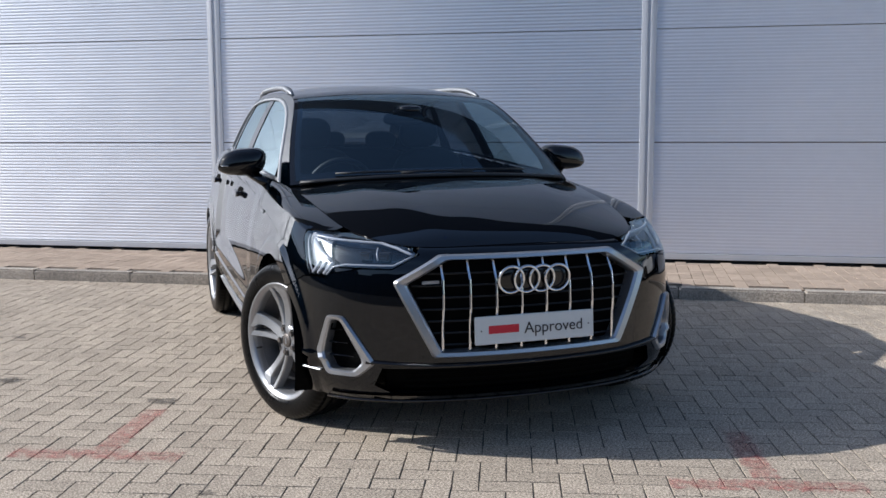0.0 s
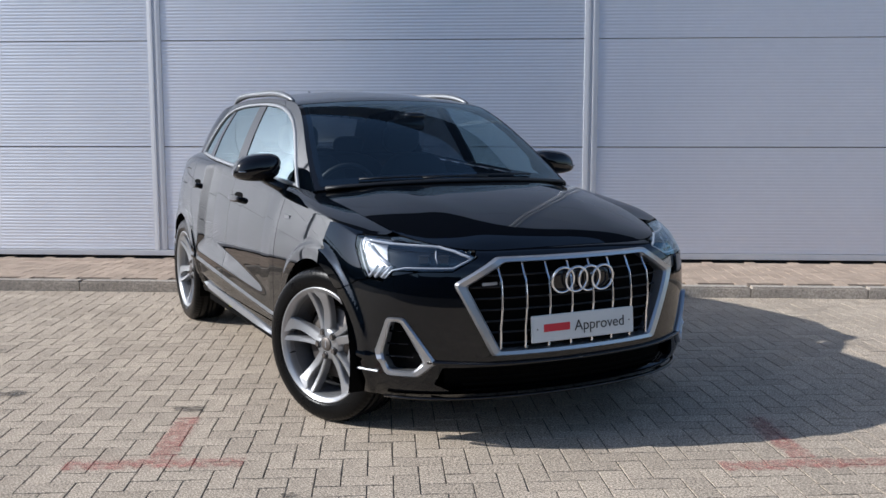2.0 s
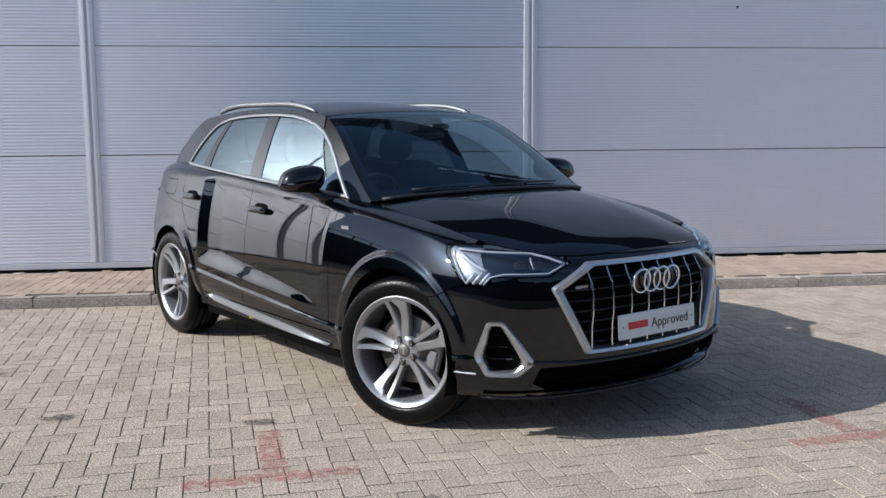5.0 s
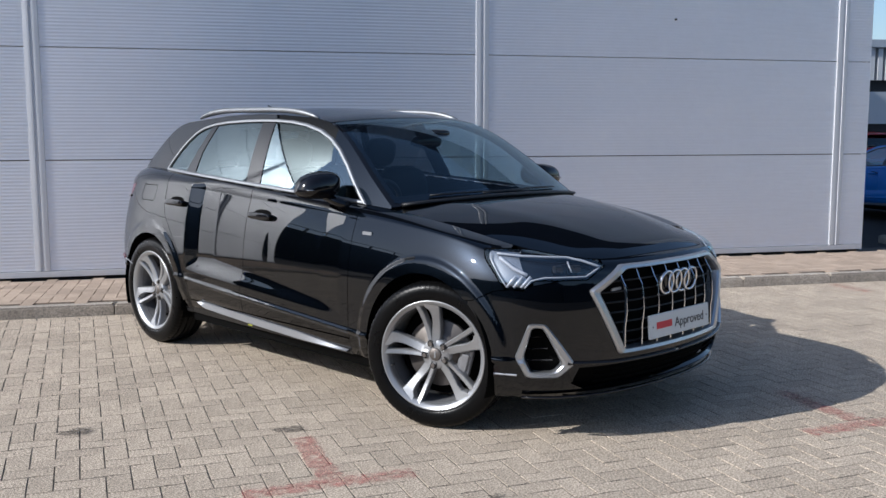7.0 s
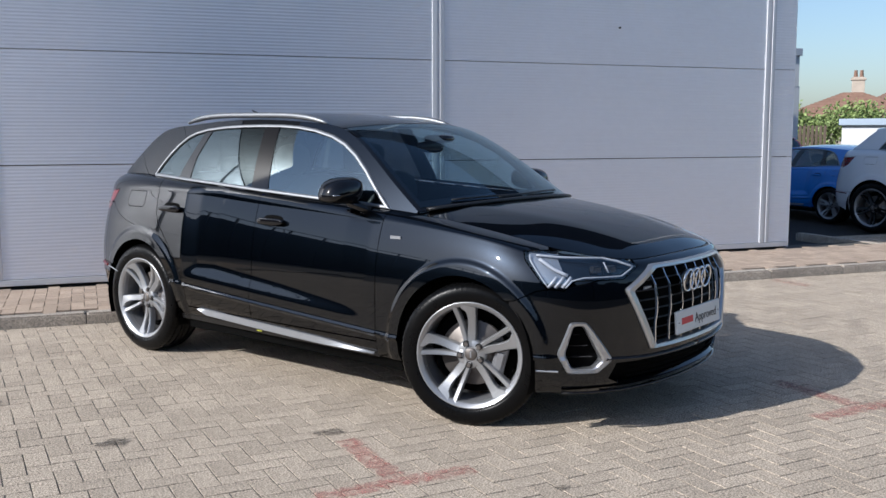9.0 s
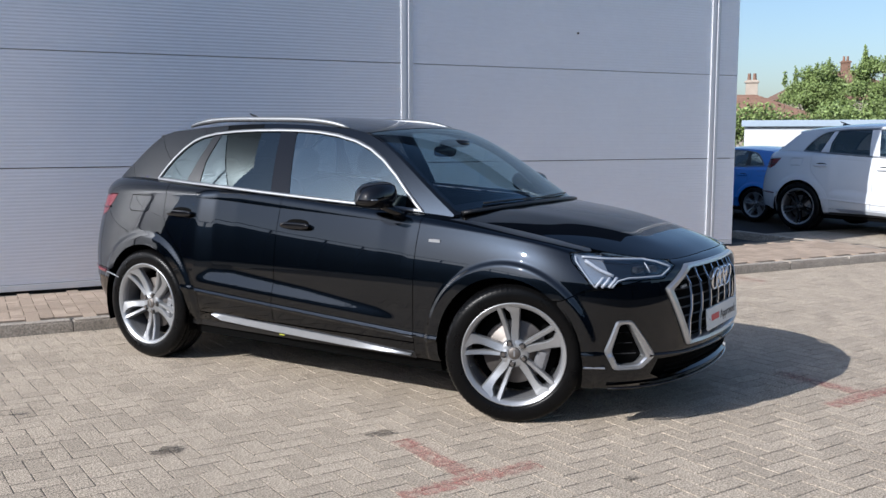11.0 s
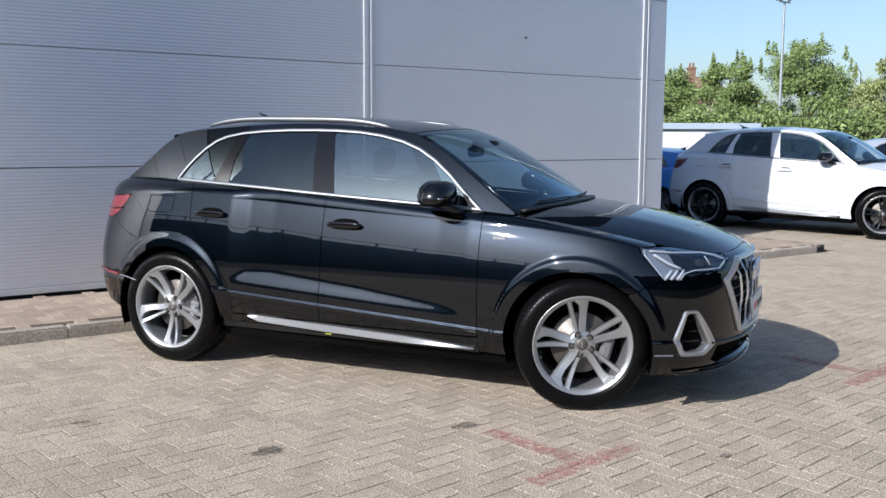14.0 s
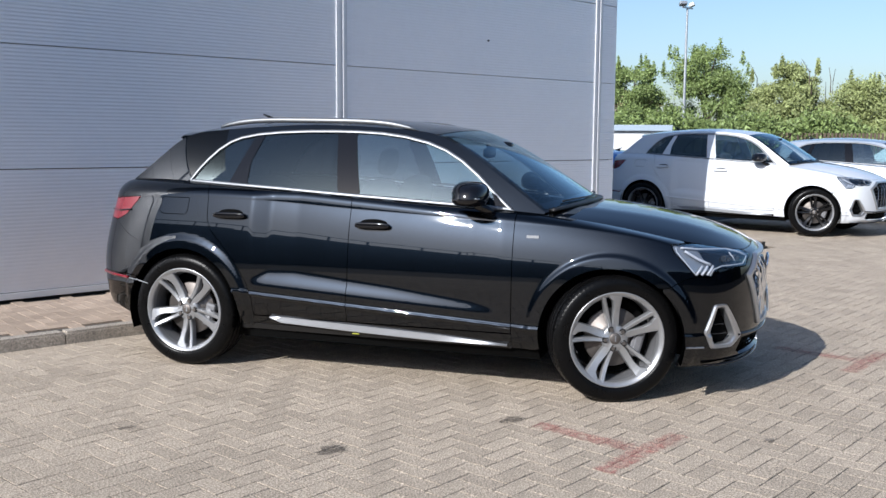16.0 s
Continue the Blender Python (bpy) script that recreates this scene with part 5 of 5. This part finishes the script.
    part("rear_bench", blob(0, -2.42, 0.56, 0.64, 0.27, 0.10, 4), CLOTH, car, smooth=True)
    rbk = part("bench_back", blob(0, 0, 0, 0.64, 0.08, 0.32, 4), CLOTH, car, smooth=True)
    rbk.matrix_basis = pose(0, -2.72, 0.86, -18)
    for x in (-0.40, 0.40, 0):
        h = part("bench_headrest", blob(0, 0, 0, 0.12, 0.045, 0.07, 2.8), CLOTH, car, smooth=True)
        h.matrix_basis = pose(x, -2.83, 1.215, -12)
    sw = part("steering_wheel", lathe([(0.180 + 0.016 * math.cos(a), 0.016 * math.sin(a)) for a in np.linspace(0, 2 * math.pi, 11)[:-1]], 40, True), DASH, car, smooth=True)
    sw.matrix_basis = pose(0.36, -0.985, 0.965, 68, 0, 0)
    hub = part("steering_hub", blob(0, 0, 0, 0.08, 0.065, 0.03, 2.6), DASH, car, smooth=True)
    hub.matrix_basis = pose(0.36, -0.975, 0.96, 68, 0, 0)
    for k in (-1, 1):
        sp = part("steering_spoke", box(0.05, 0.175, -0.018, 0.018, -0.008, 0.008, 0.004), ALU, car)
        sp.matrix_basis = pose(0.36, -0.98, 0.962, 68, 0, 0) @ pose(0, 0, 0, 0, 0, 0 if k > 0 else 180)
    part("rear_view_mirror", blob(0.0, -0.93, 1.355, 0.12, 0.022, 0.035, 3.2), PIANO, car, smooth=True)
    part("camera_pod", blob(0.0, -0.86, 1.405, 0.07, 0.09, 0.025, 3.2), PIANO, car, smooth=True)
    return car


CAR_POSE = pose(-0.648, 4.645, 0, 0, 0, -149.3)
black_car = build_car(CAR_POSE, PAINT, "glossy black compact estate car with silver trim, parked on block paving")

# ---- other cars in the yard ----
def other_car(m, scale, paint_mat, label, alloy=None, drop=("number_plate", "word_bar", "word", "plate_screw", "badge_ring", "badge_mount", "model_badge", "wing_badge", "hanging_tag", "bumper_edge", "roof_rail"), body_coloured=("door_handle",)):
    c = copy_thing(black_car, m @ Matrix.Diagonal((*scale, 1)))
    for o in list(c.children_recursive):
        if o.name.split(".")[0] in drop:
            bpy.data.objects.remove(o)
            continue
        kind = o.name.split(".")[0]
        if o.type == "MESH" and o.data.materials and (o.data.materials[0] in (PAINT, ALLOY) or kind in body_coloured):
            swap = alloy if o.data.materials[0] is ALLOY and kind != "rim" else paint_mat if o.data.materials[0] is not ALLOY else None
            if swap:
                o.material_slots[0].link = "OBJECT"
                o.material_slots[0].material = swap
    return tagged(c, label, "car", "cars parked in the yard")


WHITE_PAINT = material("white_paint", (0.64, 0.66, 0.69), 0.3, coat=1.0, vary=0.02, scale=3)
BLUE_PAINT = material("blue_paint", (0.012, 0.19, 0.62), 0.3, coat=1.0, vary=0.05, scale=5)
NAVY_PAINT = material("navy_paint", (0.01, 0.02, 0.07), 0.3, coat=1.0, vary=0.05, scale=5)
SILVER_PAINT = material("silver_paint", (0.42, 0.46, 0.52), 0.35, metal=0.5, coat=1.0, vary=0.03, scale=5)
RED_PAINT = material("red_paint", (0.45, 0.02, 0.02), 0.3, coat=1.0, vary=0.05, scale=5)
other_car(pose(9.05, 8.16, 0, 0, 0, -168.7), (1.05, 1.03, 1.035), WHITE_PAINT, "white estate car with black wheels, half in building shade", ALLOY_BLACK, body_coloured=("door_handle", "centre_pillar", "rear_pillar", "handle_foot"))
other_car(pose(8.95, 14.60, 0, 0, 0, 0), (0.93, 0.93, 0.80), BLUE_PAINT, "bright blue hatchback car parked in the building's shade")
other_car(pose(12.2, 20.6, 0, 0, 0, -10), (0.98, 0.98, 0.93), RED_PAINT, "red car parked beyond the blue hatchback")
other_car(pose(12.3, 7.5, 0, 0, 0, -168.7), (1.0, 1.0, 0.95), SILVER_PAINT, "silver-blue car parked in the row")
other_car(pose(15.4, 6.9, 0, 0, 0, -168.7), (1.0, 1.0, 0.92), WHITE_PAINT, "white car parked in the row")
other_car(pose(18.6, 7.4, 0, 0, 0, -168.7), (1.05, 1.05, 1.0), NAVY_PAINT, "dark navy estate car parked in the row")

# ---- buildings in the distance ----
BRICK = material("house_wall", (0.42, 0.36, 0.30), 0.9, vary=0.2, scale=3, bump=0.4)
TILE = material("roof_tile", (0.23, 0.135, 0.095), 0.85, vary=0.3, scale=2.5, bump=0.6, bump_scale=30, rand=0.15)
PALE = material("pale_sheet", (0.62, 0.63, 0.64), 0.6, vary=0.08, scale=2)
PALE_ROOF = material("blue_grey_sheet", (0.35, 0.42, 0.50), 0.45, vary=0.08, scale=2)
FENCE = material("fence_wood", (0.10, 0.075, 0.055), 0.9, vary=0.3, scale=5)
POST = material("galvanised_steel", (0.42, 0.44, 0.46), 0.45, metal=0.7, vary=0.1, scale=6)

low = thing("showroom_wing", pose(4.72, 18.2, 0), "low grey showroom wing with pale ribbed fascia", "building", kind="structure")
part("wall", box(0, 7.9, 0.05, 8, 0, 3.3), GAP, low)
part("parapet", box(-0.02, 7.95, -0.12, 8, 3.25, 3.42, 0.01), CLAD_TRIM, low)
for k in range(40):
    part("fascia_rib", box(k * 0.2, k * 0.2 + 0.12, -0.06, 0.05, 2.55, 3.25), PALE, low)
for k in range(5):
    part("column", box(k * 1.95, k * 1.95 + 0.16, -0.05, 0.12, 0, 2.55, 0.01), PALE, low)
part("window_band", box(0.0, 7.9, 0.0, 0.04, 1.6, 2.3), CLAD_TRIM, low)


def house(x, y, turn, w, d, eaves, ridge, label, chimney_mat):
    h = thing("house", pose(x, y, 0, 0, 0, turn), label, "house")
    part("wall", box(-w / 2, w / 2, -d / 2, d / 2, 0, eaves), BRICK, h)
    roof = thing("roof", pose(0, 0, 0), "", "")
    roof.parent = h
    o = 0.35
    rl = max(0.3, w / 2 - d / 2)
    # tiled slopes in courses
    for side in range(4):
        bm = bmesh.new()
        if side % 2 == 0:
            a, b, s0, s1 = w / 2 + o, rl, d / 2 + o, 0.0
        else:
            a, b, s0, s1 = d / 2 + o, 0.02, w / 2 + o, rl
        n = 16
        for k in range(n):
            t0, t1 = k / n, (k + 1) / n
            z0, z1 = eaves + (ridge - eaves) * t0 + 0.03, eaves + (ridge - eaves) * t1
            p = [(-(a + (b - a) * t0), -(s0 + (s1 - s0) * t0), z0), (a + (b - a) * t0, -(s0 + (s1 - s0) * t0), z0), (a + (b - a) * t1, -(s0 + (s1 - s0) * t1), z1), (-(a + (b - a) * t1), -(s0 + (s1 - s0) * t1), z1)]
            vs = [bm.verts.new(q) for q in p]
            bm.faces.new(vs)
            lo = [bm.verts.new((q[0], q[1], q[2] - 0.05)) for q in p[:2]] if k == 0 else upper
            bm.faces.new((vs[1], vs[0], lo[0], lo[1]))
            upper = [vs[3], vs[2]]
        part("roof_slope", moved(bm, pose(0, 0, 0, 0, 0, 90 * side)), TILE, roof)
    stack = part("chimney", joined(box(-0.35, 0.35, -0.3, 0.3, eaves, ridge + 0.9, 0.02), box(-0.42, 0.42, -0.37, 0.37, ridge + 0.72, ridge + 0.84, 0.02)), chimney_mat, roof)
    stack.location = (rl * 0.6, 0.4, 0)
    for k in (-0.16, 0.16):
        part("chimney_pot", moved(cylinder(0.12, 0.09, 0.4, 12), pose(rl * 0.6 + k, 0.4, ridge + 1.1)), TILE, roof)
    for k in (-1, 1):
        win = part("window", box(k * w / 4 - 0.6, k * w / 4 + 0.6, -d / 2 - 0.02, -d / 2 + 0.02, 1.0, 2.2), PIANO, h)
    return h


house(39.5, 44.6, -42, 7.5, 6.5, 2.4, 3.9, "bungalow with a brown tiled hipped roof and chimney", BRICK)
house(65.2, 60.2, -35, 11, 8.5, 4.4, 7.0, "distant house with a red-brown roof and brick chimney", TILE)

shed = thing("low_shed", pose(22.6, 26.0, 0, 0, 0, -47), "long low pale shed with a blue-grey roof", "shed")
part("wall", box(-0.9, 4.3, 0, 3, 0, 1.75), PALE, shed)
part("roof", box(-1.0, 4.4, -0.15, 3.1, 1.75, 1.98, 0.02), PALE_ROOF, shed)

fence = thing("fence", pose(33.5, 22.0, 0, 0, 0, -55), "dark paling fence along the yard boundary", "fence")
paling = None
for k in range(110):
    if paling is None:
        o = part("slat", box(-0.05, 0.05, -0.012, 0.012, 0, 1.75, 0.008), FENCE, fence)
        paling = o.data
    else:
        o = part("slat", paling, FENCE, fence)
    o.location = (-9 + k * 0.155, 0, 0)
part("rail", box(-9, 8, 0.015, 0.05, 1.35, 1.43), FENCE, fence)

side_fence = thing("fence", pose(18.6, 30.6, 0, 0, 0, -47), "dark brown boarded fence beside the pale shed", "fence")
for k in range(34):
    part("slat", paling, FENCE, side_fence).location = (k * 0.14, 0, 0)
part("rail", box(0, 4.7, 0.015, 0.05, 1.35, 1.43), FENCE, side_fence)

post = thing("lamp_post", pose(40.8, 32.7, 0), "tall galvanised floodlight post with a twin lamp head", "lamp post")
part("pole", moved(cylinder(0.10, 0.055, 8.7, 12), pose(0, 0, 4.35)), POST, post)
part("crossbar", box(-0.5, 0.5, -0.035, 0.035, 8.7, 8.77), POST, post)
for k in (-0.42, 0.42):
    head = part("floodlight", joined(box(-0.20, 0.20, -0.16, 0.16, -0.09, 0.09, 0.03), box(-0.15, 0.15, 0.161, 0.17, -0.06, 0.06)), POST, post)
    head.matrix_basis = pose(k, 0, 8.93, -25, 0, 30 if k > 0 else -40)

# ---- trees and hedges ----
LEAF = material("leaves", (0.195, 0.26, 0.085), 0.6, vary=0.3, scale=0.6, island=0.35)
LEAF_LIGHT = material("pale_leaves", (0.275, 0.315, 0.125), 0.6, vary=0.3, scale=0.6, island=0.35)
BARK = material("bark", (0.09, 0.07, 0.05), 0.9, vary=0.3, scale=4)
for lm in (LEAF, LEAF_LIGHT):
    lm.node_tree.nodes["Principled BSDF"].inputs["Subsurface Weight"].default_value = 0.0


def leaves(centres, radii, count, size, seed):
    """Many small leaf blades scattered through clumps, thinner towards the middle."""
    rng = np.random.default_rng(seed)
    c, r = np.array(centres), np.array(radii)
    w = r.prod(axis=1) ** 0.67
    pick = rng.choice(len(c), count, p=w / w.sum())
    d = rng.normal(size=(count, 3))
    d /= np.linalg.norm(d, axis=1, keepdims=True)
    p = c[pick] + d * r[pick] * (rng.random((count, 1)) ** 0.4) * (1 + 0.18 * rng.normal(size=(count, 1)))
    a = rng.normal(size=(count, 3))
    a /= np.linalg.norm(a, axis=1, keepdims=True)
    b = np.cross(a, rng.normal(size=(count, 3)))
    b /= np.linalg.norm(b, axis=1, keepdims=True)
    s = size * (0.6 + 0.8 * rng.random((count, 1)))
    q = np.stack([p - a * s, p + b * s * 0.45, p + a * s, p - b * s * 0.45], 1).reshape(-1, 3)
    return q, [(4 * i, 4 * i + 1, 4 * i + 2, 4 * i + 3) for i in range(count)]


def tree(x, y, height, spread, seed, mat, label, base=0.5, spires=0, count=52000, twigs=0):
    rng = np.random.default_rng(seed)
    t = thing("tree", pose(x, y, 0), label, "tree", "trees along the boundary")
    part("trunk", tube([(0, 0, -0.1), (0.1, 0.05, height * 0.3), (-0.05, 0.1, height * 0.6), (0.05, 0, height * 0.85)], [0.26, 0.20, 0.12, 0.04], 8), BARK, t, smooth=True)
    cs, rs = [], []
    for k in range(95):
        a, h = rng.uniform(0, 2 * math.pi), rng.uniform(0.0, 1.0) ** 1.25
        rr = spread * math.sqrt(rng.random()) * (1 - 0.72 * h**2.0)
        z = base + (height - base) * (0.05 + 0.88 * h)
        cs.append((rr * math.cos(a), rr * math.sin(a), z))
        w = spread * rng.uniform(0.12, 0.28)
        rs.append((w, w, w * rng.uniform(0.55, 0.9)))
        if k < 12:
            part("limb", tube([(0, 0, z * 0.55), (rr * 0.5 * math.cos(a), rr * 0.5 * math.sin(a), z * 0.85), cs[-1]], [0.09, 0.06, 0.02], 6), BARK, t, smooth=True)
    for k in range(spires):
        a, rr = rng.uniform(0, 2 * math.pi), spread * rng.uniform(0.1, 0.85)
        z = height * rng.uniform(0.84, 1.0) * (1 - 0.22 * (rr / spread) ** 2)
        for j in range(4):
            cs.append((rr * math.cos(a), rr * math.sin(a), z + 0.22 * j))
            rs.append((0.20 - 0.035 * j, 0.20 - 0.035 * j, 0.22))
    for k in range(twigs):
        a, rr = rng.uniform(0, 2 * math.pi), spread * rng.uniform(0.5, 0.9)
        p = Vector((rr * math.cos(a), rr * math.sin(a), height * rng.uniform(0.72, 0.9)))
        part("twig", tube([p - Vector((0, 0, 0.8)), p, p + Vector((rng.uniform(-0.7, 0.7), rng.uniform(-0.7, 0.7), 0.8))], [0.035, 0.025, 0.012], 5), BARK, t)
    part("crown", leaves(cs, rs, count, 0.085, seed), mat, t)
    return t


tree(48.2, 41.8, 6.6, 3.3, 11, LEAF, "leafy green roadside tree with ragged top", spires=10)
tree(52.0, 38.6, 8.1, 3.5, 12, LEAF, "tall leafy green tree with upright shoots", spires=12)
tree(53.6, 33.2, 6.7, 3.0, 13, LEAF_LIGHT, "pale green bushy tree with a few bare twigs", spires=6, twigs=8)
tree(55.6, 29.3, 5.6, 3.6, 14, LEAF_LIGHT, "pale green flowering bush tree over the fence", spires=9, twigs=5)
tree(56.8, 25.3, 5.3, 3.6, 15, LEAF_LIGHT, "pale green bush tree beyond parked cars", spires=6)
tree(46.2, 45.4, 5.9, 3.0, 16, LEAF, "rounded dark green tree beside tall shoots", spires=5)
hedge = part("hedge", leaves([(20.5 + 0.62 * k, 34.5 - 0.56 * k, 1.75 + 0.30 * math.sin(k * 1.7)) for k in range(26)], [(0.95, 0.95, 0.80)] * 26, 34000, 0.085, 31), LEAF)
tagged(hedge, "dense green boundary hedge", "hedge", kind="stuff")

# ---- the blocks nearest to the walk, each a piece of its own ----
block_mesh = mesh_of("block", *brick_form(0.1945, 0.0945, 0.0), PAVER)
rng = np.random.default_rng(5)
for x, y, across in [p for p in bricks(-3.4, -0.7, 2.6, 5.2, TURN_BRICK) if near(p[0], p[1])]:
    b = part("block", block_mesh, PAVER, yard)
    b.matrix_basis = pose(x, y, rng.normal(0, 0.0004), rng.normal(0, 0.17), rng.normal(0, 0.17), math.degrees(TURN_BRICK) + (0 if across else 90) + rng.normal(0, 0.6))
